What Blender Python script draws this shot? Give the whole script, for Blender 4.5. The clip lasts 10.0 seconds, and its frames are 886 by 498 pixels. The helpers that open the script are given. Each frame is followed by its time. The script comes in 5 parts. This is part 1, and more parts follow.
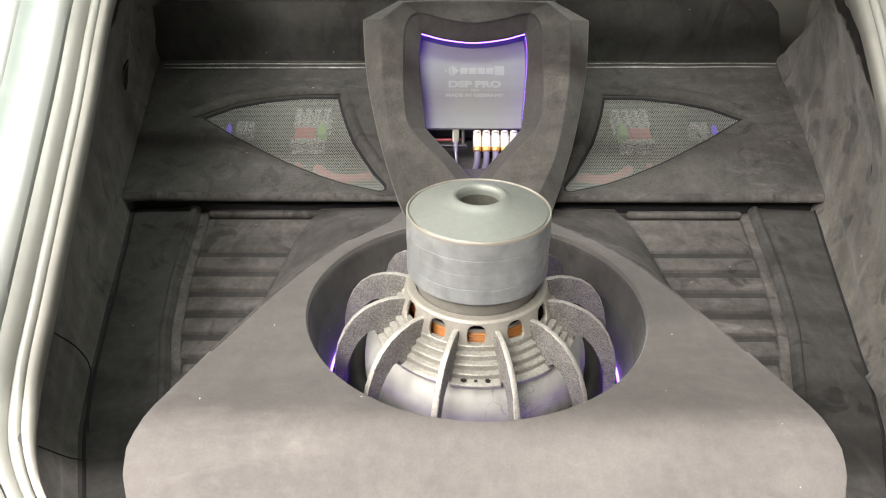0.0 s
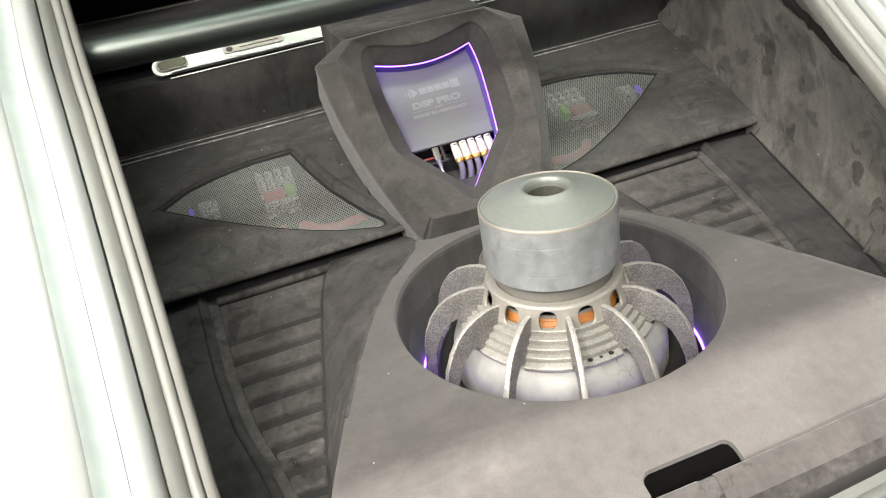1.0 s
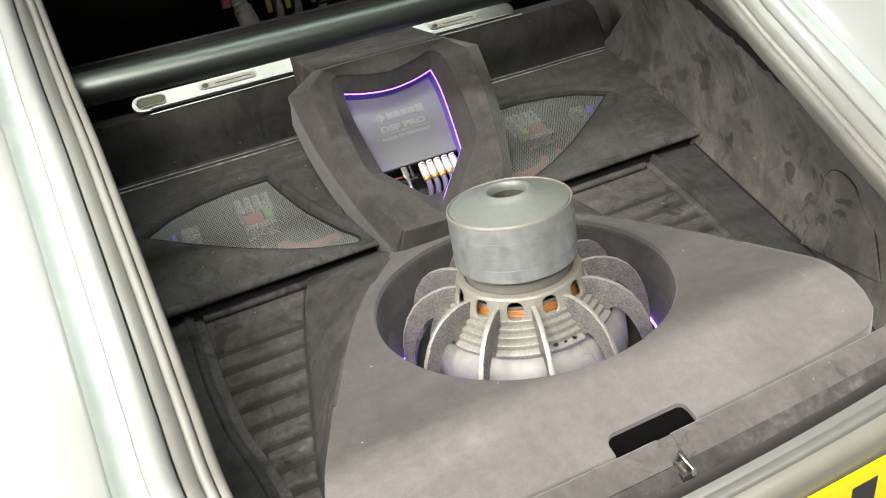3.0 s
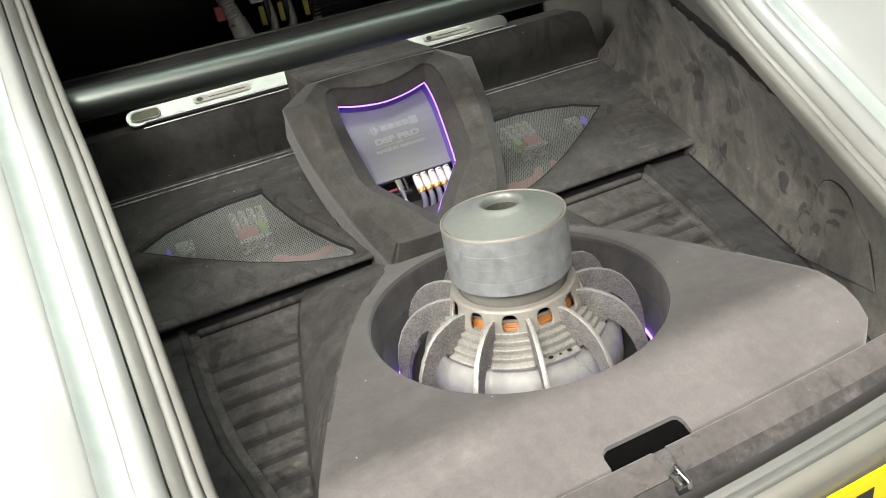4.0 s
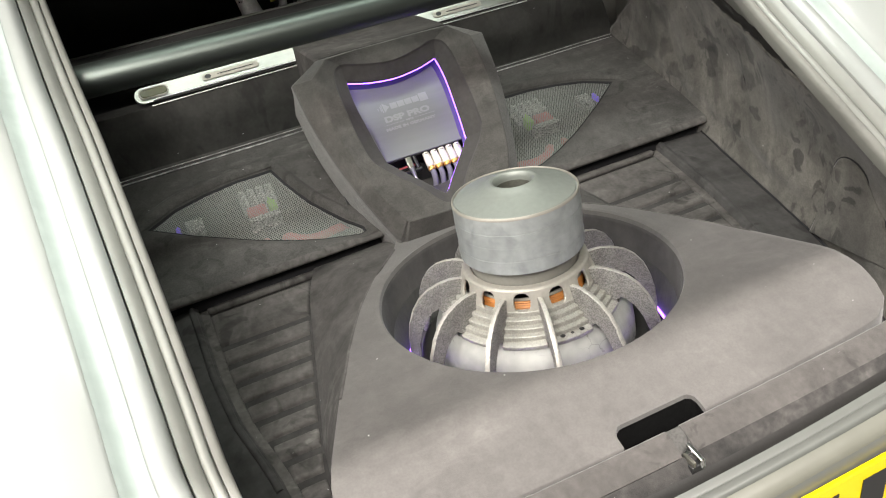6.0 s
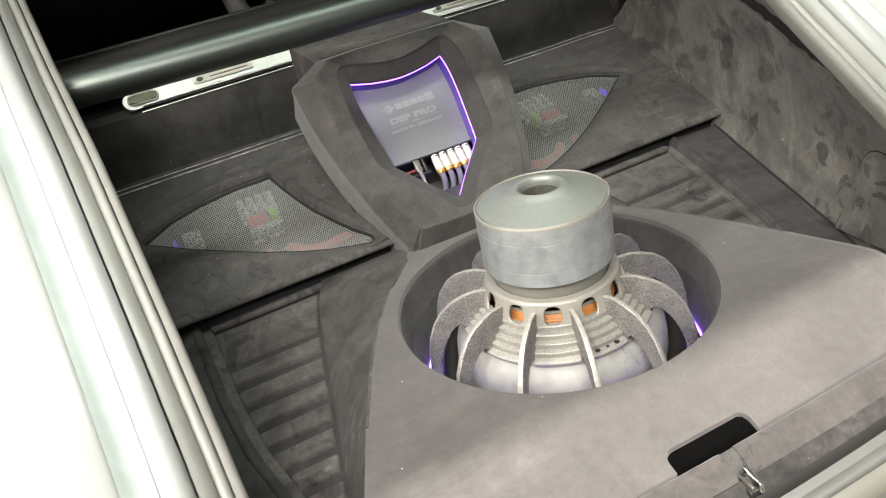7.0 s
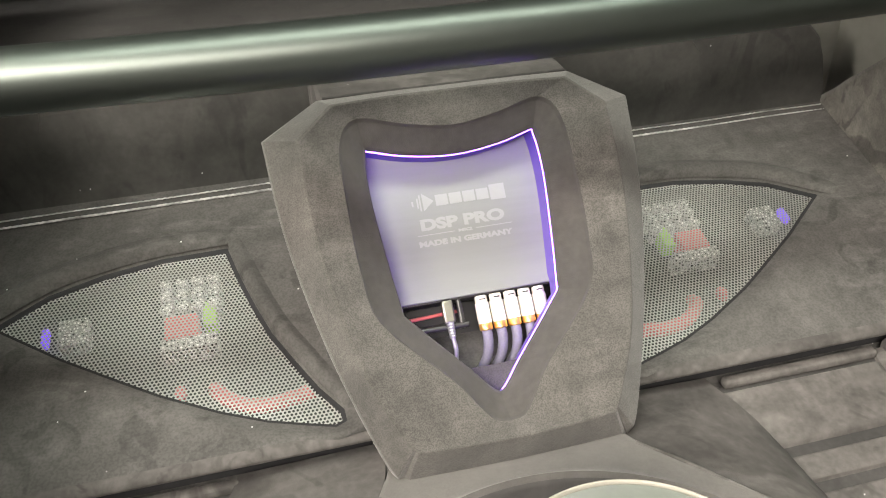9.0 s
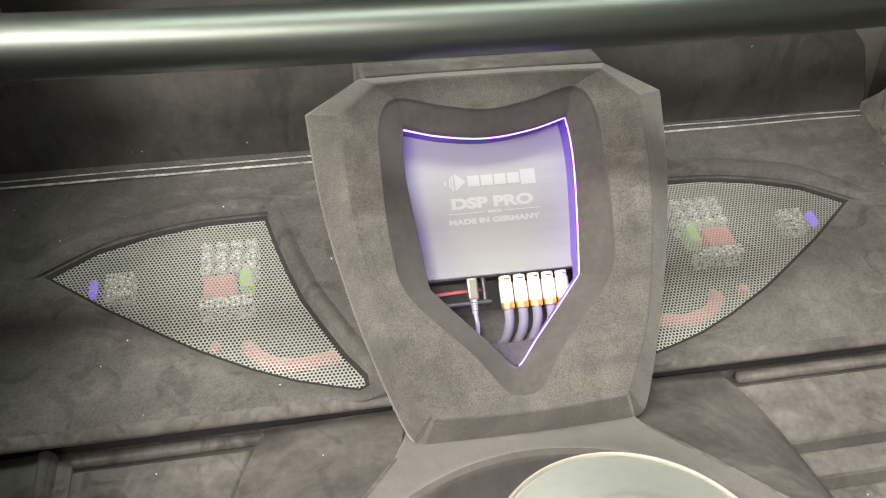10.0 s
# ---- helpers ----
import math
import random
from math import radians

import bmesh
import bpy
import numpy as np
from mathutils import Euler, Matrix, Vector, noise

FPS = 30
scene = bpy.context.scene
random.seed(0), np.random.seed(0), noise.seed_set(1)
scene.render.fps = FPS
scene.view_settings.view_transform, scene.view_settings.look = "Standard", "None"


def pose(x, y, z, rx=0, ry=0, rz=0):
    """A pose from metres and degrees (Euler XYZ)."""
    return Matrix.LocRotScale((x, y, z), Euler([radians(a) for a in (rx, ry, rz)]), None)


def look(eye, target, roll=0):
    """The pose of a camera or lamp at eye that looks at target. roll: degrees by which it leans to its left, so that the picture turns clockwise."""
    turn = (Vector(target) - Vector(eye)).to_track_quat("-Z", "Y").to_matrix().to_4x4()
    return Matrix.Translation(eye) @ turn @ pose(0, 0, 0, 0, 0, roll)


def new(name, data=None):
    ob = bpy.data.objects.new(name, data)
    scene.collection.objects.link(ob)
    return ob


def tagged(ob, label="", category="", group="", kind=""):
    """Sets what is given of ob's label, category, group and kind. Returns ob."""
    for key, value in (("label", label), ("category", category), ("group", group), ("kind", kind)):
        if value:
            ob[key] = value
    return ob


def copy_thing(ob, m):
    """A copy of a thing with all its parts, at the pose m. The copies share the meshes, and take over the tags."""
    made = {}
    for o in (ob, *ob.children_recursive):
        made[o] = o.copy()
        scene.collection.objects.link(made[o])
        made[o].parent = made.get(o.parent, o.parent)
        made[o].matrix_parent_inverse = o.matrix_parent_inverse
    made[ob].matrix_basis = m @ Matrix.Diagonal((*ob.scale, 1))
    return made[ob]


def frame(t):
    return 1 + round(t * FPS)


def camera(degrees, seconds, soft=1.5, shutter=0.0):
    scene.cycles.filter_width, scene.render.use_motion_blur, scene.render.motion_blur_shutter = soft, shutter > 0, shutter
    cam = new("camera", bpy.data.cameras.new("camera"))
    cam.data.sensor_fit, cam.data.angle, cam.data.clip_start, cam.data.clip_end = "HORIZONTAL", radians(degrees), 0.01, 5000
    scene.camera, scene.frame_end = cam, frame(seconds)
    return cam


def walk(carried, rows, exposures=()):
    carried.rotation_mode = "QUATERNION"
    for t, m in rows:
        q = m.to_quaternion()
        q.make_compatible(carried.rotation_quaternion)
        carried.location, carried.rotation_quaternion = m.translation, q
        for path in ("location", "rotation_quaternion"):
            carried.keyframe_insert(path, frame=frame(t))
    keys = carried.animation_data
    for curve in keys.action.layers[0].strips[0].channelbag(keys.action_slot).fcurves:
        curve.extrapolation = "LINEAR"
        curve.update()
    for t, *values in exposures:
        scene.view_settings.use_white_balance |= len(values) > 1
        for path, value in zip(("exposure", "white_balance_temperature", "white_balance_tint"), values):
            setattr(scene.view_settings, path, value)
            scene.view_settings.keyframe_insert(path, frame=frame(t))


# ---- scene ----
cam = camera(61.2, 10.0, 1.1)
PATH = [
    (0, (-0.0530, 0.0790, 0.6010), (-0.0500, 1.7950, -0.4260), 0.20),
    (0.2, (-0.0750, 0.0973, 0.6005), (-0.0130, 1.8100, -0.4310), -0.95),
    (0.5, (-0.1790, 0.1310, 0.5970), (0.0350, 1.8420, -0.4170), -4.90),
    (0.8, (-0.2950, 0.1329, 0.6072), (0.0860, 1.8140, -0.4070), -9.15),
    (1, (-0.3480, 0.1080, 0.6100), (0.1150, 1.7830, -0.3800), -9.70),
    (1.5, (-0.3850, 0.0680, 0.6110), (0.1410, 1.7450, -0.3440), -9.50),
    (2, (-0.3890, 0.0380, 0.6060), (0.1570, 1.7230, -0.3230), -9.40),
    (2.5, (-0.3890, 0.0280, 0.6080), (0.1600, 1.7200, -0.3070), -10.10),
    (3, (-0.3870, 0.0220, 0.6030), (0.1850, 1.7120, -0.3000), -10.90),
    (4.5, (-0.3800, 0.0260, 0.6070), (0.2080, 1.7230, -0.2730), -11.10),
    (5, (-0.3820, 0.0300, 0.6040), (0.1890, 1.7260, -0.2890), -11.30),
    (5.5, (-0.3840, 0.0290, 0.6000), (0.1740, 1.7230, -0.3040), -11.50),
    (6.8, (-0.3907, 0.0539, 0.6080), (0.1610, 1.7200, -0.3520), -11.67),
    (7, (-0.4070, 0.1100, 0.6080), (0.1830, 1.7630, -0.3500), -12.40),
    (7.2, (-0.4264, 0.1678, 0.6246), (0.2069, 1.8014, -0.3404), -13.97),
    (7.5, (-0.4514, 0.2521, 0.6330), (0.2567, 1.8509, -0.3379), -15.10),
    (7.8, (-0.4306, 0.3094, 0.6432), (0.2874, 1.8911, -0.3490), -14.69),
    (8, (-0.4021, 0.3561, 0.6266), (0.3098, 1.9475, -0.3534), -12.26),
    (8.2, (-0.3491, 0.4064, 0.6360), (0.2964, 2.0095, -0.3729), -9.72),
    (8.5, (-0.2530, 0.5026, 0.5984), (0.2668, 2.1635, -0.3871), -5.07),
    (8.8, (-0.1863, 0.5923, 0.5816), (0.2397, 2.2582, -0.4398), -2.95),
    (9, (-0.1577, 0.6247, 0.5632), (0.2069, 2.3003, -0.4661), -2.79),
    (9.5, (-0.1435, 0.6234, 0.5562), (0.1577, 2.2840, -0.5170), -2.78),
    (10, (-0.1574, 0.5948, 0.5713), (0.1121, 2.2706, -0.4865), -0.71),
]
walk(cam, [(t, look(eye, target, roll)) for t, eye, target, roll in PATH], [(0, 0.28, 6650, 13), (1, 0.2, 6550, 11), (2.5, 0.04, 6550, 11), (4.5, 0.02, 6500, 10.5), (5.5, 0.03, 6500, 10.5), (7, 0.12, 6550, 11), (7.5, 0.33, 6550, 11), (8, 0.4, 6600, 11.5), (8.5, 0.78, 6800, 12), (9, 0.85, 6900, 12), (10, 0.98, 6900, 12)])

# ---- light: a show hall with bright ceiling panels ----
world = bpy.data.worlds.new("hall_air")
scene.world = world
world.use_nodes = True
world.node_tree.nodes["Background"].inputs[0].default_value = (0.9, 0.95, 1.0, 1)
world.node_tree.nodes["Background"].inputs[1].default_value = 0.03


def area_lamp(name, eye, target, sx, sy, watts, colour=(1, 0.98, 0.95)):
    la = bpy.data.lights.new(name, "AREA")
    la.shape, la.size, la.size_y, la.energy, la.color = "RECTANGLE", sx, sy, watts, colour
    ob = new(name, la)
    ob.matrix_world = look(eye, target)
    return ob


area_lamp("ceiling_lamp_near", (-0.2, -0.35, 2.3), (-0.2, -0.25, 0), 2.8, 0.035, 190, (1, 0.96, 0.9))
area_lamp("ceiling_lamp_rear", (-1.0, -1.2, 2.3), (0.0, 0.5, 0), 1.7, 1.0, 150, (1, 0.95, 0.88))
area_lamp("ceiling_lamp_over", (0.0, 0.8, 2.35), (0.0, 0.8, 0), 2.6, 0.4, 50, (1.0, 0.98, 0.95))
area_lamp("ceiling_lamp_side", (-2.3, 0.4, 2.2), (0.2, 0.8, 0), 0.4, 2.4, 125, (1, 0.95, 0.88))


# ---- materials ----
def mat(name, base, rough=0.5, metal=0.0, **kw):
    """A surface with two scales of mottling and fine relief."""
    m = bpy.data.materials.new(name)
    m.use_nodes = True
    nt = m.node_tree
    b = nt.nodes["Principled BSDF"]
    b.inputs["Roughness"].default_value, b.inputs["Metallic"].default_value = rough, metal
    for k in ("Sheen Weight", "Sheen Roughness", "Coat Weight", "Coat Roughness", "Transmission Weight", "Emission Strength", "Specular IOR Level"):
        if k in kw:
            b.inputs[k].default_value = kw[k]
    if "Emission" in kw:
        b.inputs["Emission Color"].default_value = (*kw["Emission"], 1)
    tc = nt.nodes.new("ShaderNodeTexCoord")

    def noise_tex(scale, detail, stretch=(1, 1, 1), distort=0.0):
        mp = nt.nodes.new("ShaderNodeMapping")
        mp.inputs["Scale"].default_value = stretch
        nt.links.new(tc.outputs["Object"], mp.inputs[0])
        n = nt.nodes.new("ShaderNodeTexNoise")
        n.inputs["Scale"].default_value, n.inputs["Detail"].default_value, n.inputs["Distortion"].default_value = scale, detail, distort
        nt.links.new(mp.outputs[0], n.inputs["Vector"])
        return n.outputs["Fac"]

    def ramp(fac, a, z, lo, hi):
        r = nt.nodes.new("ShaderNodeMapRange")
        r.inputs[1].default_value, r.inputs[2].default_value, r.inputs[3].default_value, r.inputs[4].default_value = a, z, lo, hi
        nt.links.new(fac, r.inputs[0])
        return r.outputs[0]

    def times(p, q):
        x = nt.nodes.new("ShaderNodeMath")
        x.operation = "MULTIPLY"
        nt.links.new(p, x.inputs[0])
        nt.links.new(q, x.inputs[1])
        return x.outputs[0]

    v = kw.get("vary", 0.12)
    stretch = kw.get("stretch", (1, 1, 1))
    f = times(ramp(noise_tex(kw.get("big", 9), 3, stretch), 0.3, 0.7, 1 - v, 1 + v), ramp(noise_tex(kw.get("small", 160), 3, stretch), 0.3, 0.7, 1 - v * 0.6, 1 + v * 0.6))
    if "smudge" in kw:      # brushed nap
        f = times(f, ramp(noise_tex(kw.get("smudge_scale", 22), 4, (1, 1, 1), 0.8), 0.5, 0.72, 1.0, 1 - kw["smudge"]))
        f = times(f, ramp(noise_tex(75, 3), 0.35, 0.65, 0.95, 1.05))
        f = times(f, ramp(noise_tex(4, 5, (1, 2.6, 1.4), 1.6), 0.36, 0.66, 1 - kw["smudge"] * 0.7, 1 + kw["smudge"] * 0.5))
        f = times(f, ramp(noise_tex(9, 3, (1.6, 1, 1), 3.0), 0.4, 0.66, 1 - kw["smudge"] * 0.3, 1 + kw["smudge"] * 0.3))
    if "marks" in kw:       # clustered dark finger marks
        where = ramp(noise_tex(kw.get("marks_cluster", 5.5), 2), 0.42, 0.54, 0, 1)
        finger = ramp(noise_tex(kw.get("marks_scale", 30), 3, (1, 1, 0.6), 1.4), 0.56, 0.64, 0, kw["marks"])
        off = nt.nodes.new("ShaderNodeMath")
        off.operation = "SUBTRACT"
        off.inputs[0].default_value = 1.0
        nt.links.new(times(where, finger), off.inputs[1])
        f = times(f, off.outputs[0])
    if "spots" in kw:       # single dark hand marks: x, y, z and two radii
        warp = nt.nodes.new("ShaderNodeTexNoise")
        warp.inputs["Scale"].default_value, warp.inputs["Detail"].default_value = 26, 4
        nt.links.new(tc.outputs["Object"], warp.inputs["Vector"])
        bent = nt.nodes.new("ShaderNodeVectorMath")
        bent.operation = "MULTIPLY_ADD"
        bent.inputs[1].default_value = (0.0, 0.05, 0.05)
        nt.links.new(warp.outputs["Color"], bent.inputs[0])
        nt.links.new(tc.outputs["Object"], bent.inputs[2])
        for cy, cz, ry, rz, depth in kw["spots"]:
            away = nt.nodes.new("ShaderNodeVectorMath")
            away.operation = "SUBTRACT"
            away.inputs[1].default_value = (0.54, cy + 0.025, cz + 0.025)
            nt.links.new(bent.outputs[0], away.inputs[0])
            sized = nt.nodes.new("ShaderNodeVectorMath")
            sized.operation = "MULTIPLY"
            sized.inputs[1].default_value = (5.0, 1 / ry, 1 / rz)
            nt.links.new(away.outputs[0], sized.inputs[0])
            span = nt.nodes.new("ShaderNodeVectorMath")
            span.operation = "LENGTH"
            nt.links.new(sized.outputs[0], span.inputs[0])
            f = times(f, ramp(span.outputs["Value"], 0.82, 1.08, 1 - depth, 1))
    if "scuff" in kw:       # pale brushed scuffs
        where = ramp(noise_tex(4.5, 2), 0.5, 0.62, 0, 1)
        stroke = ramp(noise_tex(20, 4, (1, 3.0, 1), 1.0), 0.5, 0.66, 0, kw["scuff"])
        on = nt.nodes.new("ShaderNodeMath")
        on.operation = "ADD"
        on.inputs[0].default_value = 1.0
        nt.links.new(times(where, stroke), on.inputs[1])
        f = times(f, on.outputs[0])
    if "grain" in kw:       # crisp pits and fibres; painted sparkle on the amplifier parts
        f = times(f, ramp(noise_tex(kw.get("grain_scale", 380), 2), 0.40, 0.56, 1 - kw["grain"], 1 + kw["grain"] * 0.3))
    if "cracks" in kw:      # fine hairline cracks in patches
        warp = nt.nodes.new("ShaderNodeTexNoise")
        warp.inputs["Scale"].default_value, warp.inputs["Detail"].default_value = 40, 4
        nt.links.new(tc.outputs["Object"], warp.inputs["Vector"])
        add = nt.nodes.new("ShaderNodeVectorMath")
        add.operation = "MULTIPLY_ADD"
        add.inputs[1].default_value = (0.03, 0.03, 0.03)
        nt.links.new(warp.outputs["Color"], add.inputs[0])
        nt.links.new(tc.outputs["Object"], add.inputs[2])
        cr = nt.nodes.new("ShaderNodeTexVoronoi")
        cr.feature = "DISTANCE_TO_EDGE"
        cr.inputs["Scale"].default_value = kw["cracks"]
        nt.links.new(add.outputs[0], cr.inputs["Vector"])
        line = ramp(cr.outputs["Distance"], 0.005, 0.018, 0.4, 0)
        off = nt.nodes.new("ShaderNodeMath")
        off.operation = "SUBTRACT"
        off.inputs[0].default_value = 1.0
        nt.links.new(times(line, ramp(noise_tex(22, 3), 0.5, 0.6, 0, 1)), off.inputs[1])
        f = times(f, off.outputs[0])
    mix = nt.nodes.new("ShaderNodeVectorMath")
    mix.operation = "SCALE"
    mix.inputs[0].default_value = base
    nt.links.new(f, mix.inputs["Scale"])
    nt.links.new(mix.outputs[0], b.inputs["Base Color"])
    if "dust" in kw:        # bright lint specks
        vo = nt.nodes.new("ShaderNodeTexVoronoi")
        vo.inputs["Scale"].default_value = kw["dust"]
        nt.links.new(tc.outputs["Object"], vo.inputs["Vector"])
        speck = ramp(vo.outputs["Distance"], 0.022, 0.034, 1, 0)
        mx = nt.nodes.new("ShaderNodeMix")
        mx.data_type = "RGBA"
        nt.links.new(speck, mx.inputs[0])
        nt.links.new(mix.outputs[0], mx.inputs[6])
        mx.inputs[7].default_value = (0.6, 0.6, 0.6, 1)
        nt.links.new(mx.outputs[2], b.inputs["Base Color"])
    if kw.get("bump"):
        bp = nt.nodes.new("ShaderNodeBump")
        bp.inputs["Strength"].default_value, bp.inputs["Distance"].default_value = kw["bump"], kw.get("bump_depth", 0.001)
        nt.links.new(noise_tex(kw.get("bump_scale", 400), 2, stretch), bp.inputs["Height"])
        nt.links.new(bp.outputs[0], b.inputs["Normal"])
    if kw.get("rough_vary"):
        nt.links.new(ramp(noise_tex(30, 4, stretch), 0.3, 0.7, rough - kw["rough_vary"], rough + kw["rough_vary"]), b.inputs["Roughness"])
    return m


WALL_SPOTS = [(1.138, 0.204, 0.03, 0.012, 0.55), (1.118, 0.189, 0.022, 0.018, 0.6), (1.133, 0.16, 0.016, 0.02, 0.6), (1.241, 0.135, 0.035, 0.012, 0.45), (1.268, 0.177, 0.022, 0.02, 0.35), (1.193, 0.164, 0.02, 0.014, 0.45),
              (0.997, 0.225, 0.008, 0.028, 0.55), (1.02, 0.167, 0.018, 0.024, 0.5), (1.046, 0.072, 0.01, 0.018, 0.6), (1.0, 0.105, 0.012, 0.016, 0.5), (0.9, 0.096, 0.018, 0.006, 0.55), (0.888, 0.06, 0.013, 0.02, 0.65),
              (1.36, 0.15, 0.05, 0.014, 0.5), (0.757, 0.057, 0.02, 0.006, 0.6), (0.767, 0.03, 0.022, 0.007, 0.65), (0.805, 0.009, 0.008, 0.012, 0.5)]
SUEDE = mat("suede", (0.107, 0.100, 0.096), 0.95, vary=0.05, grain=0.05, smudge=0.13, smudge_scale=6, scuff=0.12, bump=0.35, bump_scale=900, bump_depth=0.0006, dust=33, **{"Sheen Weight": 0.25})
SUEDE_SHIELD = mat("suede_shield", (0.088, 0.083, 0.077), 0.95, vary=0.14, big=14, small=300, grain=0.36, grain_scale=900, smudge=0.34, smudge_scale=12, scuff=0.25, marks=0.16, marks_scale=40, bump=0.45, bump_scale=900, bump_depth=0.0007, **{"Sheen Weight": 0.3})
SUEDE_WALL = mat("suede_wall", (0.136, 0.129, 0.115), 0.95, vary=0.14, grain=0.14, smudge=0.42, smudge_scale=16, scuff=0.25, marks=0.55, marks_scale=34, spots=WALL_SPOTS, bump=0.4, bump_scale=700, bump_depth=0.0008, dust=27, **{"Sheen Weight": 0.25})
# shield suede in a darker colour that stands for the recess's shade
SUEDE_RECESS_SHADE = mat("suede_recess_shade", (0.057, 0.053, 0.050), 0.95, vary=0.12, smudge=0.2, smudge_scale=12, bump=0.4, bump_scale=800, bump_depth=0.0006, **{"Sheen Weight": 0.15})
SUEDE_DARK = mat("suede_dark", (0.095, 0.092, 0.088), 0.95, vary=0.09, grain=0.14, smudge=0.22, smudge_scale=11, scuff=0.4, marks=0.25, marks_scale=18, bump=0.35, bump_scale=900, bump_depth=0.0006, dust=30, **{"Sheen Weight": 0.04, "Specular IOR Level": 0.2})
SUEDE_LIP = mat("suede_worn_lip", (0.108, 0.102, 0.098), 0.95, vary=0.2, big=30, smudge=0.4, smudge_scale=14, marks=0.3, marks_scale=30, bump=0.35, bump_scale=900, bump_depth=0.0006, **{"Sheen Weight": 0.04, "Specular IOR Level": 0.2})
SUEDE_STRIP = mat("suede_brushed_strip", (0.075, 0.069, 0.065), 0.95, vary=0.16, smudge=0.25, smudge_scale=30, marks=0.35, marks_scale=34, marks_cluster=9, bump=0.4, bump_scale=800, bump_depth=0.0008, dust=90, **{"Sheen Weight": 0.25})
SUEDE_GRIME = mat("suede_grimy_edge", (0.04, 0.037, 0.035), 0.95, vary=0.4, big=60, smudge=0.4, smudge_scale=24, scuff=0.6, bump=0.4, bump_scale=800, bump_depth=0.0008, dust=135, **{"Sheen Weight": 0.2})
SUEDE_PAD = mat("suede_pad", (0.100, 0.094, 0.090), 0.95, vary=0.2, smudge=0.35, smudge_scale=16, scuff=0.5, marks=0.4, marks_scale=20, bump=0.35, bump_scale=900, bump_depth=0.0006, dust=42, **{"Sheen Weight": 0.04, "Specular IOR Level": 0.2})
# mat suede darkened in colour to deepen the shadow between the ribs
GROOVE_SHADE = mat("suede_groove_shade", (0.042, 0.04, 0.039), 0.95, vary=0.2, smudge=0.3, smudge_scale=14, bump=0.35, bump_scale=900)
SUEDE_WING = mat("suede_wing", (0.086, 0.080, 0.077), 0.95, vary=0.16, smudge=0.36, smudge_scale=10, scuff=0.5, marks=0.2, marks_scale=18, bump=0.4, bump_scale=800, bump_depth=0.0006, dust=36, **{"Sheen Weight": 0.04, "Specular IOR Level": 0.2})
SUEDE_BORDER = mat("suede_border", (0.068, 0.066, 0.065), 0.95, vary=0.12, smudge=0.3, smudge_scale=9, scuff=0.2, marks=0.4, marks_scale=16, bump=0.35, bump_scale=900, bump_depth=0.0006, dust=30, **{"Sheen Weight": 0.04, "Specular IOR Level": 0.2})
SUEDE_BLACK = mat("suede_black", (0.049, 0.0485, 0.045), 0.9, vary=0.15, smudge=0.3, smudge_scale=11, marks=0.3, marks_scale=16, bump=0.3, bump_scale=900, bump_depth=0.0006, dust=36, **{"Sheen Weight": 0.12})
# enclosure suede darkened so the well's shade sits in the colour
SUEDE_WELL_SHADE = mat("suede_well_shade", (0.062, 0.058, 0.057), 0.95, vary=0.1, smudge=0.3, smudge_scale=9, marks=0.2, marks_scale=18, bump=0.3, bump_scale=900, bump_depth=0.0006, **{"Sheen Weight": 0.08})
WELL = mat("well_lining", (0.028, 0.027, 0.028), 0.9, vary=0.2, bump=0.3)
# violet base colour strengthens the light strip's glow on this wall
INNER_GLOW = mat("violet_glow_wall", (0.15, 0.10, 0.40), 0.6, vary=0.05)
FLANGE = mat("grey_flange_paint", (0.22, 0.22, 0.2), 0.5, vary=0.1, small=50)
# almost no reflectance, so the slot's darkness comes from colour
SLOT_SHADE = mat("slot_shade_black", (0.006, 0.006, 0.006), 1.0, vary=0.2, **{"Specular IOR Level": 0.03})
FELT_BLACK = mat("black_felt", (0.02, 0.02, 0.022), 0.95, vary=0.2, bump=0.3)
PAINT = mat("white_paint", (0.38, 0.402, 0.385), 0.3, vary=0.01, small=40, **{"Coat Weight": 0.5, "Coat Roughness": 0.08})
PAINT_GREY = mat("grey_body_paint", (0.28, 0.288, 0.265), 0.38, vary=0.05, small=60, **{"Coat Weight": 0.3, "Coat Roughness": 0.15})
SILL_GREY = mat("sill_grey_paint", (0.10, 0.104, 0.096), 0.4, vary=0.06, small=60)
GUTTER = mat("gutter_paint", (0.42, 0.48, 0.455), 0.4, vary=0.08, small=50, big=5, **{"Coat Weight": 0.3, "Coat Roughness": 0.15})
BAR_PAINT = mat("satin_grey_paint", (0.100, 0.115, 0.106), 0.42, 1.0, vary=0.03, small=80)
RUBBER = mat("rubber", (0.017, 0.016, 0.015), 0.55, vary=0.2, bump=0.2)
MOTOR = mat("grey_motor_paint", (0.37, 0.395, 0.39), 0.5, 0.2, vary=0.12, big=14, small=70, smudge=0.2, smudge_scale=30, rough_vary=0.1, bump=0.1, bump_scale=120)
MOTOR_TOP = mat("turned_steel_plate", (0.285, 0.305, 0.28), 0.5, 0.4, vary=0.06, big=10, rough_vary=0.06)
RIM_PALE = mat("pale_machined_rim", (0.36, 0.34, 0.30), 0.5, 0.3, vary=0.06)
SPACER = mat("dull_spacer", (0.27, 0.265, 0.24), 0.55, 0.3, vary=0.1)
BORE = mat("dull_bore", (0.13, 0.13, 0.11), 0.6, 0.3, vary=0.25, small=300, bump=0.4, bump_scale=300)
CAST = mat("cast_aluminium", (0.34, 0.33, 0.31), 0.55, 0.4, vary=0.25, big=30, small=420, grain=0.42, grain_scale=640, bump=1.0, bump_scale=560, bump_depth=0.005)
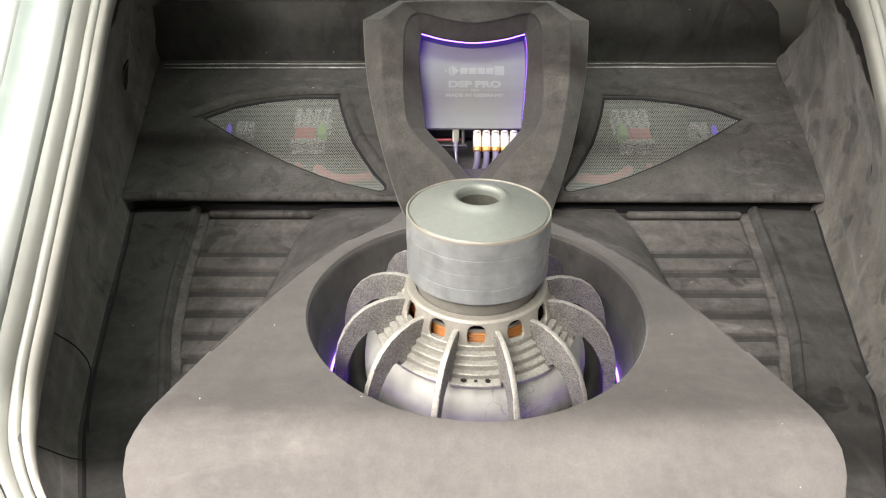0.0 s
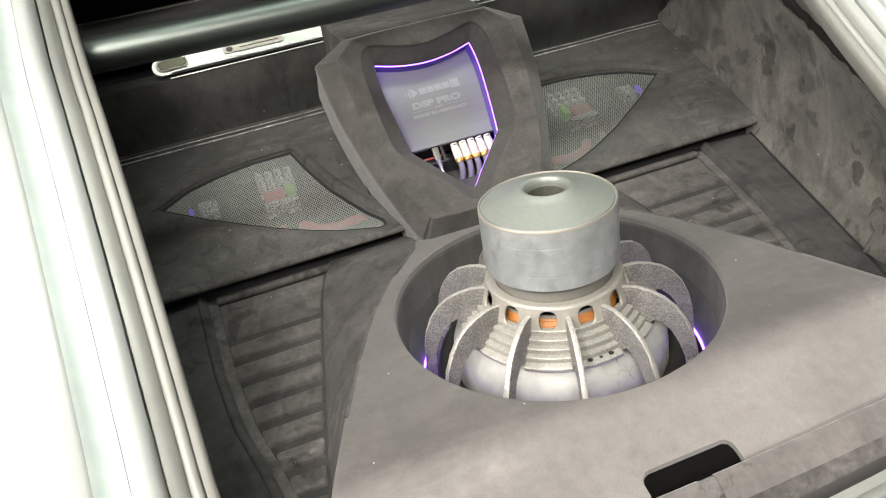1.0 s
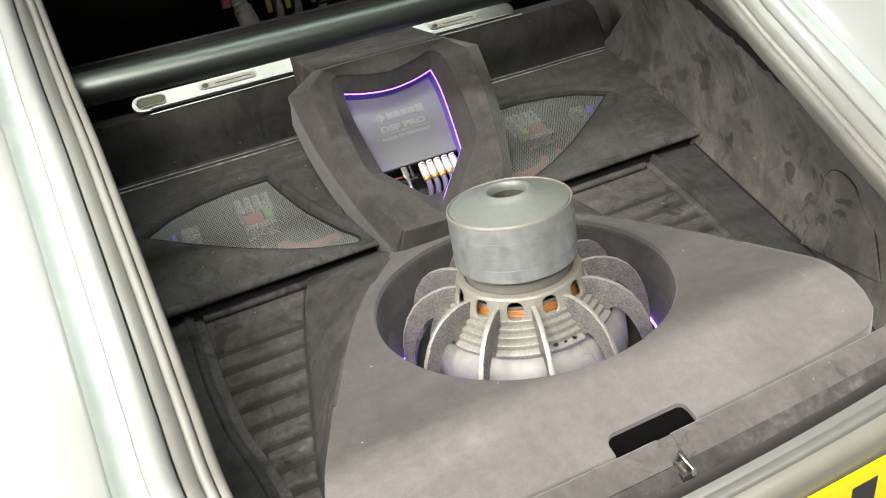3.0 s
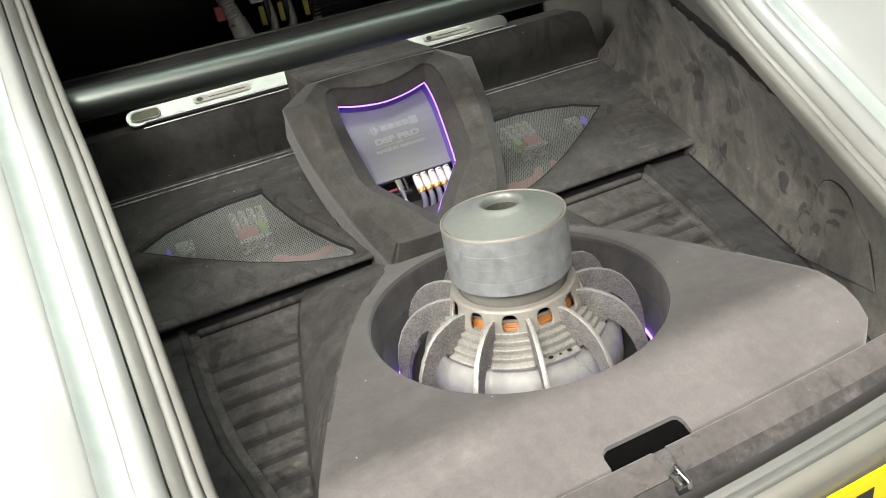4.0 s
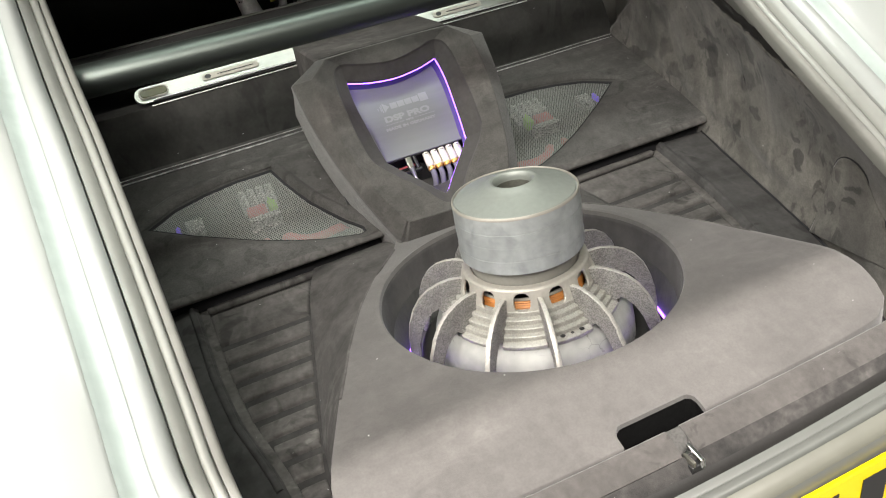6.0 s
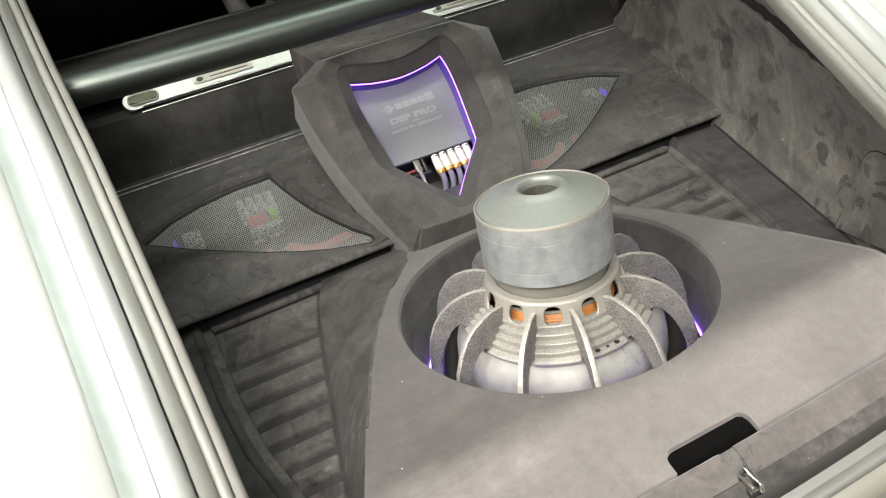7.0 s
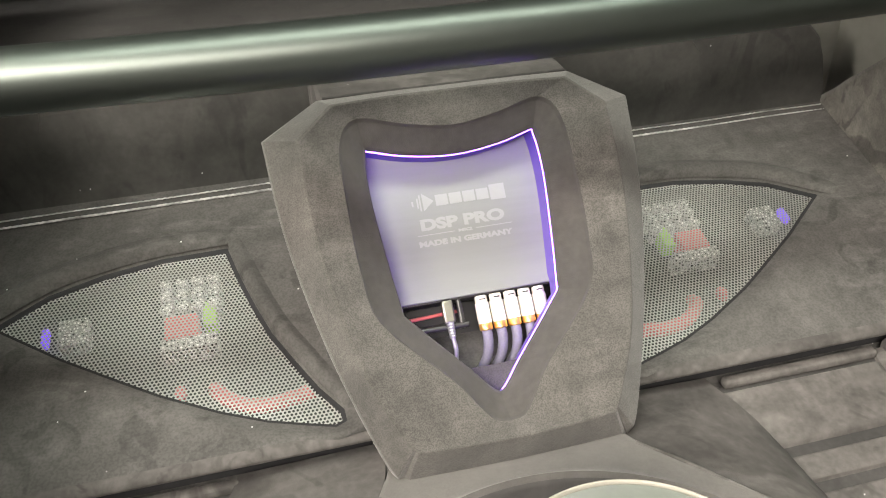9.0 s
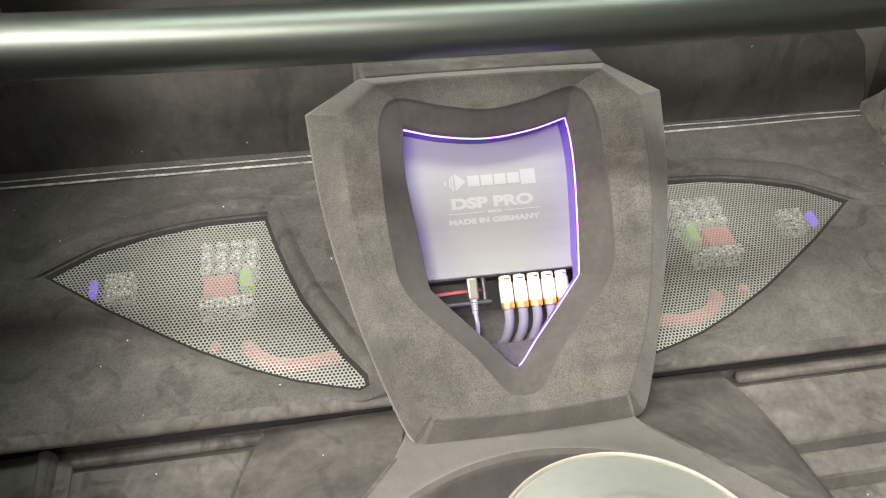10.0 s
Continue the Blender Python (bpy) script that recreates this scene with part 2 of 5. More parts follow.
CAST_EDGE = mat("pale_cast_edge", (0.62, 0.60, 0.56), 0.45, 0.55, vary=0.2, small=300, grain=0.15, grain_scale=800, bump=0.5, bump_scale=420, bump_depth=0.002)
CAST_FINE = mat("fine_cast_web", (0.40, 0.39, 0.355), 0.5, 0.3, vary=0.2, small=260, grain=0.2, grain_scale=700, bump=0.35, bump_scale=380, bump_depth=0.0012)
RINGMETAL = mat("machined_aluminium", (0.48, 0.46, 0.41), 0.45, 0.45, vary=0.1, small=200, bump=0.15)
CONE = mat("grey_cone", (0.40, 0.40, 0.385), 0.58, 0.2, vary=0.14, big=18, small=70, cracks=42, bump=0.3, bump_scale=60, rough_vary=0.08)
COPPER = mat("copper_winding", (0.62, 0.25, 0.06), 0.5, 0.0, vary=0.2, small=300, stretch=(1, 1, 6))
COPPER_DARK = mat("dark_copper_lead", (0.16, 0.06, 0.025), 0.5, 0.2, vary=0.2, small=300)
SILL_METAL = mat("olive_sill_metal", (0.38, 0.39, 0.36), 0.28, 0.85, vary=0.1, stretch=(1, 8, 8))
RIB_BRIGHT = mat("bright_anodised_rib", (0.85, 0.86, 0.84), 0.3, 0.25, vary=0.05)
TRIM_DARK = mat("dull_trim", (0.5, 0.5, 0.49), 0.4, 0.4, vary=0.6, big=25, small=120)
CABIN_METAL = mat("pale_cast_metal", (0.6, 0.6, 0.58), 0.4, 0.25, vary=0.2, small=150)
STEEL = mat("brushed_steel", (0.26, 0.255, 0.22), 0.36, 0.85, vary=0.06, stretch=(1, 8, 8))
CHROME = mat("chrome", (0.75, 0.75, 0.75), 0.15, 1.0, vary=0.02)
BLACK = mat("black_plastic", (0.015, 0.015, 0.016), 0.45, vary=0.15)
BLACK_METAL = mat("blackened_steel", (0.05, 0.05, 0.05), 0.35, 0.6, vary=0.2)
CASE = mat("anodised_grey_case", (0.22, 0.23, 0.23), 0.68, 0.1, vary=0.03, small=300, stretch=(1, 12, 12), bump=0.05, bump_scale=200)
PRINT = mat("light_print", (0.295, 0.305, 0.305), 0.6, vary=0.03)
MESHMETAL = mat("perforated_steel", (0.39, 0.40, 0.38), 0.45, 0.45, vary=0.08)
YELLOW_TAB = mat("yellow_tab", (0.6, 0.55, 0.12), 0.4, vary=0.08)
PCB = mat("circuit_board", (0.012, 0.017, 0.014), 0.5, vary=0.25, small=120)
SILVER_CAN = mat("silver_can", (0.42, 0.42, 0.42), 0.35, 0.6, vary=0.1)
# strong light and dark noise paints glints on the parts under the mesh
PAINTED_GLINT = mat("painted_glint_tops", (0.62, 0.62, 0.60), 0.3, 0.3, vary=0.3, small=300, grain=0.93, grain_scale=330, bump=0.6, bump_scale=300, bump_depth=0.003)
RED = mat("red_cable", (0.55, 0.12, 0.125), 0.45, vary=0.1)
GREEN = mat("green_terminal", (0.3, 0.55, 0.08), 0.5, vary=0.1)
YELLOWISH = mat("amber_lens", (0.07, 0.072, 0.02), 0.3, vary=0.1)
BRASS = mat("gold_plated_ring", (0.85, 0.5, 0.15), 0.3, 0.8, vary=0.05)
PLUGSHELL = mat("pale_plug_shell", (0.85, 0.8, 0.72), 0.35, 0.3, vary=0.05)
CABLE = mat("grey_braided_cable", (0.16, 0.15, 0.2), 0.6, vary=0.15, small=500)
PLATE = mat("yellow_plate", (0.9, 0.68, 0.0), 0.35, vary=0.02)
PLATE_INK = mat("black_ink", (0.02, 0.02, 0.02), 0.5, vary=0.05)
VIOLET = mat("violet_led", (0.3, 0.1, 0.9), 0.5, vary=0.0, Emission=(0.34, 0.12, 1.0), **{"Emission Strength": 7.0})
VIOLET_RING = mat("violet_well_strip", (0.3, 0.1, 0.9), 0.5, vary=0.0, Emission=(0.27, 0.09, 1.0), **{"Emission Strength": 10.0})
VIOLET_DIM = mat("violet_glint", (0.2, 0.1, 0.6), 0.4, vary=0.0, Emission=(0.16, 0.06, 1.0), **{"Emission Strength": 0.6})
CARBON = mat("carbon_weave", (0.02, 0.02, 0.022), 0.3, vary=0.3, small=260)
BUMPER = mat("beige_bumper_paint", (0.125, 0.125, 0.104), 0.4, vary=0.06, small=50)
PLASTER = mat("hall_plaster", (0.38, 0.38, 0.37), 0.9, vary=0.05, big=2, small=30)
CONCRETE = mat("hall_concrete", (0.16, 0.155, 0.15), 0.6, vary=0.12, big=2, small=40)


def glass(name, tint):
    """A thin tinted pane: clear straight through, glossy at a slant."""
    m = bpy.data.materials.new(name)
    m.use_nodes = True
    nt = m.node_tree
    clear, shine, mix, fr = (nt.nodes.new("ShaderNode" + k) for k in ("BsdfTransparent", "BsdfGlossy", "MixShader", "Fresnel"))
    clear.inputs["Color"].default_value = (*tint, 1)
    shine.inputs["Roughness"].default_value = 0.03
    fr.inputs["IOR"].default_value = 1.45
    nt.links.new(fr.outputs[0], mix.inputs[0])
    nt.links.new(clear.outputs[0], mix.inputs[1])
    nt.links.new(shine.outputs[0], mix.inputs[2])
    nt.links.new(mix.outputs[0], nt.nodes["Material Output"].inputs["Surface"])
    return m


TINTED_GLASS = glass("green_tinted_glass", (0.72, 0.80, 0.75))


# ---- building helpers ----
def finish(name, bm, material, smooth=None):
    bmesh.ops.recalc_face_normals(bm, faces=bm.faces)
    me = bpy.data.meshes.new(name)
    bm.to_mesh(me)
    bm.free()
    me.materials.append(material)
    if smooth is not None:
        for p in me.polygons:
            p.use_smooth = True
        if smooth < 180:
            me.set_sharp_from_angle(angle=radians(smooth))
        size = sorted(p.area for p in me.polygons)
        if size[-1] > 8 * size[len(size) // 2]:     # broad flat faces stay flat beside their bevels
            for p in me.polygons:
                p.use_smooth = p.area < 0.3 * size[-1]
    return me


def part(name, bm, material, parent=None, label="", smooth=40, m=None):
    ob = new(name, finish(name, bm, material, smooth))
    if parent is not None:
        ob.parent = parent
    if m is not None:
        ob.matrix_basis = m
    if label:
        tagged(ob, label)
    return ob


def thing(name, label, category, group="", kind="", at=(0, 0, 0)):
    ob = new(name)
    ob.empty_display_size = 0.02
    ob.location = at
    return tagged(ob, label, category, group, kind)


def loft(bm, rings, closed=True, cap_start=False, cap_end=False):
    vs = [[bm.verts.new(p) for p in r] for r in rings]
    n = len(rings[0])
    for a, b in zip(vs, vs[1:]):
        for i in range(n if closed else n - 1):
            j = (i + 1) % n
            bm.faces.new((a[i], a[j], b[j], b[i]))
    if cap_start:
        bm.faces.new(vs[0])
    if cap_end:
        bm.faces.new(vs[-1])
    return bm


def lathe(profile, centre=(0, 0), segs=64, cap=False):
    bm = bmesh.new()
    rings = [[(centre[0] + r * math.cos(a), centre[1] + r * math.sin(a), z) for a in (2 * math.pi * k / segs for k in range(segs))] for r, z in profile]
    return loft(bm, rings, True, cap, cap)


def box(cx, cy, cz, sx, sy, sz, bevel=0.002, segs=2, bm=None, m=None):
    own = bmesh.new()
    bmesh.ops.create_cube(own, size=1.0)
    bmesh.ops.scale(own, vec=(sx, sy, sz), verts=own.verts)
    if bevel:
        bmesh.ops.bevel(own, geom=own.edges[:], offset=bevel, segments=segs, affect="EDGES", profile=0.5)
    bmesh.ops.translate(own, vec=(cx, cy, cz), verts=own.verts)
    if m is not None:
        bmesh.ops.transform(own, matrix=m, verts=own.verts)
    if bm is None:
        return own
    me = bpy.data.meshes.new("tmp")
    own.to_mesh(me)
    own.free()
    bm.from_mesh(me)
    bpy.data.meshes.remove(me)
    return bm


def spline(pts, n):
    """n points along a Catmull-Rom curve through pts."""
    p = [Vector(q) for q in pts]
    p = [2 * p[0] - p[1]] + p + [2 * p[-1] - p[-2]]
    out = []
    for k in range(n):
        u = k / (n - 1) * (len(p) - 3)
        i = min(int(u), len(p) - 4)
        t = u - i
        a, b, c, d = p[i:i + 4]
        out.append(0.5 * ((2 * b) + (c - a) * t + (2 * a - 5 * b + 4 * c - d) * t * t + (3 * b - a - 3 * c + d) * t ** 3))
    return out


def tube(pts, r, segs=10, bm=None, cap=True, flat=1.0):
    """A round bar along pts; r may be a list."""
    bm = bm or bmesh.new()
    pts = [Vector(q) for q in pts]
    rr = r if isinstance(r, (list, tuple)) else [r] * len(pts)
    rings, side = [], None
    for k, q in enumerate(pts):
        d = (pts[min(k + 1, len(pts) - 1)] - pts[max(k - 1, 0)]).normalized()
        if side is None:
            side = d.orthogonal().normalized()
        side = (side - d * side.dot(d)).normalized()
        up = d.cross(side)
        rings.append([q + (side * math.cos(a) + up * math.sin(a) * flat) * rr[k] for a in (2 * math.pi * j / segs for j in range(segs))])
    return loft(bm, rings, True, cap, cap)


def prism(outline, lo, hi, place, bevel=0.0, segs=2):
    """An outline in a plane given by place(u, v, w), from w=lo to w=hi."""
    bm = bmesh.new()
    a = [bm.verts.new(place(u, v, lo)) for u, v in outline]
    b = [bm.verts.new(place(u, v, hi)) for u, v in outline]
    n = len(outline)
    bm.faces.new(a)
    top = bm.faces.new(b)
    for i in range(n):
        bm.faces.new((a[i], a[(i + 1) % n], b[(i + 1) % n], b[i]))
    if bevel:
        bmesh.ops.bevel(bm, geom=list(top.edges), offset=bevel, segments=segs, affect="EDGES", profile=0.5)
    return bm


def floor_z(y):
    return 0.006 + 0.29 * (y - 1.06)


def shelf_z(y):
    return 0.066 + 0.31 * (y - 1.134)


def lerp_table(rows, y):
    for (a, *p), (b, *q) in zip(rows, rows[1:]):
        if y <= b or (b, *q) == rows[-1]:
            k = (y - a) / (b - a)
            return [u + (w - u) * k for u, w in zip(p, q)]


# ---- the hall round the car ----
def hall():
    for nm, c, s in (("wall_north", (0, 6, 0.8), (10, 0.2, 3.2)), ("wall_south", (0, -4, 0.8), (10, 0.2, 3.2)), ("wall_east", (5, 1, 0.8), (0.2, 10.2, 3.2)), ("wall_west", (-5, 1, 0.8), (0.2, 10.2, 3.2))):
        tagged(part(nm, box(*c, *s, 0), PLASTER, smooth=None), "plain grey plastered wall of the hall", "wall", kind="structure")
    tagged(part("floor", box(0, 1, -0.9, 10.2, 10.2, 0.2, 0), CONCRETE, smooth=None), "smooth grey concrete floor under the car", "floor", kind="structure")
    tagged(part("ceiling", box(0, 1, 2.5, 10.2, 10.2, 0.2, 0), PLASTER, smooth=None), "plain grey ceiling of the hall", "ceiling", kind="structure")


hall()

# ---- car body ----
car = thing("car", "white painted car with its boot wide open", "car")
WALL_TOP = [(0.46, 0.33, -0.005), (0.53, 0.405, 0.035), (0.575, 0.441, 0.07), (0.63, 0.458, 0.105), (0.7, 0.468, 0.148), (0.8, 0.479, 0.195), (0.9, 0.488, 0.238), (1.0, 0.508, 0.274), (1.1, 0.515, 0.318), (1.2, 0.52, 0.36), (1.35, 0.527, 0.42), (1.62, 0.55, 0.55)]
EDGE = [(0.46, 0.33, 0.0), (0.53, 0.40, 0.045), (0.575, 0.436, 0.085), (0.63, 0.448, 0.126), (0.7, 0.452, 0.172), (0.8, 0.457, 0.238), (0.9, 0.463, 0.302), (1.0, 0.469, 0.375), (1.08, 0.476, 0.413), (1.2, 0.486, 0.455), (1.35, 0.497, 0.515), (1.62, 0.516, 0.63)]
OPENING = [(-0.516, 1.62, 0.63), (-0.497, 1.35, 0.515), (-0.486, 1.2, 0.455), (-0.476, 1.08, 0.413), (-0.469, 1.0, 0.372), (-0.463, 0.9, 0.302), (-0.457, 0.8, 0.238), (-0.452, 0.7, 0.172), (-0.448, 0.63, 0.126), (-0.436, 0.575, 0.085), (-0.40, 0.53, 0.045), (-0.33, 0.50, 0.018), (-0.2, 0.485, 0.004), (0.0, 0.48, 0.0)]


def opening_path(n):
    half = spline(OPENING, n)
    return half + [Vector((-p.x, p.y, p.z)) for p in reversed(half[:-1])]


def rim_sweep(path, profile):
    """Sweeps (outward, up) pairs along the edge of the opening."""
    rings = []
    centre = Vector((0, 1.0, 0))
    for k, q in enumerate(path):
        d = (path[min(k + 1, len(path) - 1)] - path[max(k - 1, 0)])
        d.z = 0
        d.normalize()
        out = Vector((d.y, -d.x, 0))
        if out.dot(q - centre) < 0:
            out = -out
        s = min(1, max(0, (q.y - 0.5) / 0.09))
        rings.append([q + out * a * (0.45 + 0.55 * s) + Vector((0, 0, b * s - (1 - s) * 0.3 * a)) for a, b in profile])
    return loft(bmesh.new(), rings, closed=False)


def build_body():
    path = opening_path(60)
    side = path[:48]
    other = [Vector((-p.x, p.y, p.z)) for p in side]
    lip = [(-0.003, -0.03), (-0.0075, -0.012), (-0.0068, -0.002), (-0.003, 0.001), (0.002, 0.0005), (0.0028, -0.014)]
    drain = [(0.0032, -0.014), (0.0034, -0.002), (0.006, 0.003), (0.0105, 0.0035), (0.0135, 0.001), (0.0145, -0.003), (0.0155, 0.002), (0.019, 0.009), (0.0245, 0.0135), (0.0285, 0.0145), (0.0298, 0.011), (0.0302, -0.014)]
    skin = [(0.0308, -0.014), (0.0312, 0.017), (0.035, 0.0255), (0.043, 0.0305), (0.051, 0.029), (0.0565, 0.024), (0.0582, 0.014)]
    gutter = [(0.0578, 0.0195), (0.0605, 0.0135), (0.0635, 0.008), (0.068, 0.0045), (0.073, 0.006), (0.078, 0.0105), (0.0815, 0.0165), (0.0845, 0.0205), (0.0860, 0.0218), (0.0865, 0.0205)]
    outer_skin = [(0.0864, 0.0206), (0.0874, 0.0232), (0.09, 0.0255), (0.1, 0.029), (0.115, 0.033), (0.14, 0.038), (0.2, 0.042), (0.28, 0.04), (0.32, 0.0), (0.34, -0.1), (0.33, -0.4)]
    for way in (side, other):
        part("flange_edge", rim_sweep(way, lip), FLANGE, car, "grey painted flange edge", 60)
        part("drain_channel", rim_sweep(way, drain), PAINT_GREY, car, "grey painted drain channel", 60)
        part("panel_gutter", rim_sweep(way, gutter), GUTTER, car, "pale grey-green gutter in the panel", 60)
        part("panel_shoulder", rim_sweep(way, skin), PAINT, car, "glossy white shoulder beside the boot", 60)
        part("quarter_panel", rim_sweep(way, outer_skin), PAINT, car, "glossy white quarter panel", 60)
    # outline of a round cap pressed in the east quarter panel
    arc = [Vector((0.645, 0.845, 0.3095)) + Vector((math.cos(a), 0.84 * math.sin(a), 0.545 * math.sin(a))) * 0.027 for a in np.linspace(radians(40), radians(235), 24)]
    part("cap_outline", tube(arc, 0.0011, 6), RUBBER, car, "thin dark outline of a round cap")
    # cross bar at the foot of the rear window
    bar = [Vector((x, 1.187 + 0.1 * x * x, 0.4054)) for x in np.linspace(-0.56, 0.56, 21)]
    part("cross_bar", tube(bar, 0.0240, 28), BAR_PAINT, car, "round satin grey cross bar", 60)
    # raised tailgate and roof over the boot
    def gate_point(x, v):
        y, z = lerp_table([(0.0, 1.62, 0.70), (0.29, 1.2, 0.88), (0.6, 0.75, 1.05), (0.96, 0.2, 1.21), (1.0, 0.137, 1.215)], v)
        return (x, y, z + 0.05 * (1 - (x / 0.62) ** 2))
    lid = bmesh.new()
    xs = [-0.62, -0.5, -0.4, -0.2, 0.0, 0.2, 0.4, 0.5, 0.62]
    vs = [0.0, 0.1, 0.27, 0.45, 0.6, 0.75, 0.96, 1.0]
    net = [[lid.verts.new(gate_point(x, v)) for x in xs] for v in vs]
    for j in range(len(vs) - 1):
        for i in range(len(xs) - 1):
            if not (1 <= j <= 3 and 1 <= i <= 6):
                lid.faces.new((net[j][i], net[j][i + 1], net[j + 1][i + 1], net[j + 1][i]))
    gate = part("tailgate", lid, PAINT, car, "raised white tailgate frame", 60)
    so = gate.modifiers.new("thickness", "SOLIDIFY")
    so.thickness = 0.05
    pane = loft(bmesh.new(), [[gate_point(x, v) for x in np.linspace(-0.5, 0.5, 9)] for v in np.linspace(0.1, 0.6, 9)], closed=False)
    part("rear_window", pane, TINTED_GLASS, gate, "green tinted rear window", 180)
    roof = [[(x, y, 0.68 + 0.06 * (1 - (x / 0.75) ** 2)) for x in np.linspace(-0.75, 0.75, 13)] for y in (1.66, 2.2, 3.12)]
    lid = part("roof", loft(bmesh.new(), roof, closed=False), PAINT, car, "white car roof", 60)
    so = lid.modifiers.new("thickness", "SOLIDIFY")
    so.thickness = 0.03
    # inner flange between the channel and the lining, and its black seal
    for sign in (-1, 1):
        rings, seal = [], []
        for y in np.linspace(0.56, 1.6, 110):
            tx, tz = lerp_table(WALL_TOP, y)
            ex, ez = lerp_table(EDGE, y)
            rings.append([(sign * ex, y, ez - 0.006), (sign * (ex * 0.7 + tx * 0.3 + 0.006), y, ez * 0.7 + tz * 0.3), (sign * (tx + 0.006), y, tz - 0.012)])
            seal.append((sign * (tx + 0.002), y, tz + 0.004 + 0.0055 * noise.noise((y * 38, sign, 0))))
        part("inner_flange", loft(bmesh.new(), rings, closed=False), FLANGE, car, "dull grey inner flange", 60)
        hose = tube(seal, 0.0088, 10)
        for v in hose.verts:
            v.co += Vector((0.35, 0, 1)) * 0.006 * noise.noise(v.co * 70)
        part("boot_seal", hose, RUBBER, car, "crumpled black rubber seal", 180)


build_body()


def build_rear():
    """Painted sill, bumper top and number plate."""
    def rail(name, prof, material, label, bow, rise, x=0.44):
        rows = [[(u, y + bow * u * u, z + rise * u * u) for y, z in prof] for u in np.linspace(-x, x, 31)]
        part(name, loft(bmesh.new(), rows, closed=False), material, car, label, 60)
    rail("sill_gasket", [(0.4885, 0.003), (0.486, 0.0005), (0.4835, -0.003), (0.482, -0.008), (0.4822, -0.012)], RUBBER, "dark sill gasket", 0.1, 0.06)
    rail("sill_ledge", [(0.485, -0.006), (0.4805, -0.0085), (0.474, -0.009), (0.4725, -0.0105), (0.471, -0.0095), (0.464, -0.0105), (0.461, -0.0125), (0.4602, -0.022)], SILL_GREY, "grey painted sill ledge", 0.09, 0.05)
    rail("bumper_lip", [(0.4596, -0.030), (0.459, -0.014), (0.4575, -0.0105), (0.452, -0.012), (0.4445, -0.0165), (0.4415, -0.0205), (0.441, -0.023)], BUMPER, "pale painted bumper edge", 0.07, 0.03, 0.46)
    rail("bumper", [(0.4412, -0.0225), (0.4395, -0.026), (0.438, -0.034), (0.4375, -0.044), (0.434, -0.25)], SILL_GREY, "dull grey bumper face", 0.07, 0.03, 0.46)
    plate = thing("number_plate", "yellow number plate with dark characters on the bumper", "number plate")
    place = lambda u, v, w: (u, 0.4365 - w - 0.05 * v, -0.0375 + v)
    out = [(-0.26, -0.111), (0.26, -0.111), (0.26, 0.0), (-0.26, 0.0)]
    part("plate", prism(out, 0.0, 0.006, place, 0.001), PLATE, plate)
    for k, u in enumerate((-0.21, -0.14, -0.07, 0.0, 0.10, 0.17, 0.23)):
        bm = prism([(u - 0.018, -0.094), (u + 0.018, -0.094), (u + 0.018, -0.016), (u - 0.018, -0.016)], 0.0065, 0.0072, place)
        part("character_bar", bm, PLATE_INK, plate, smooth=None)


build_rear()

# ---- boot lining ----
# side walls: floor edge (y, x, z) and the upper edge under the seal
WALL_FOOT = [(0.46, 0.36, -0.14), (0.55, 0.42, -0.14), (0.684, 0.47, floor_z(0.684)), (0.763, 0.497, floor_z(0.763)), (0.851, 0.512, floor_z(0.851)), (1.0, 0.528, floor_z(1.0)), (1.18, 0.550, 0.042), (1.49, 0.582, 0.16), (1.62, 0.60, 0.19)]


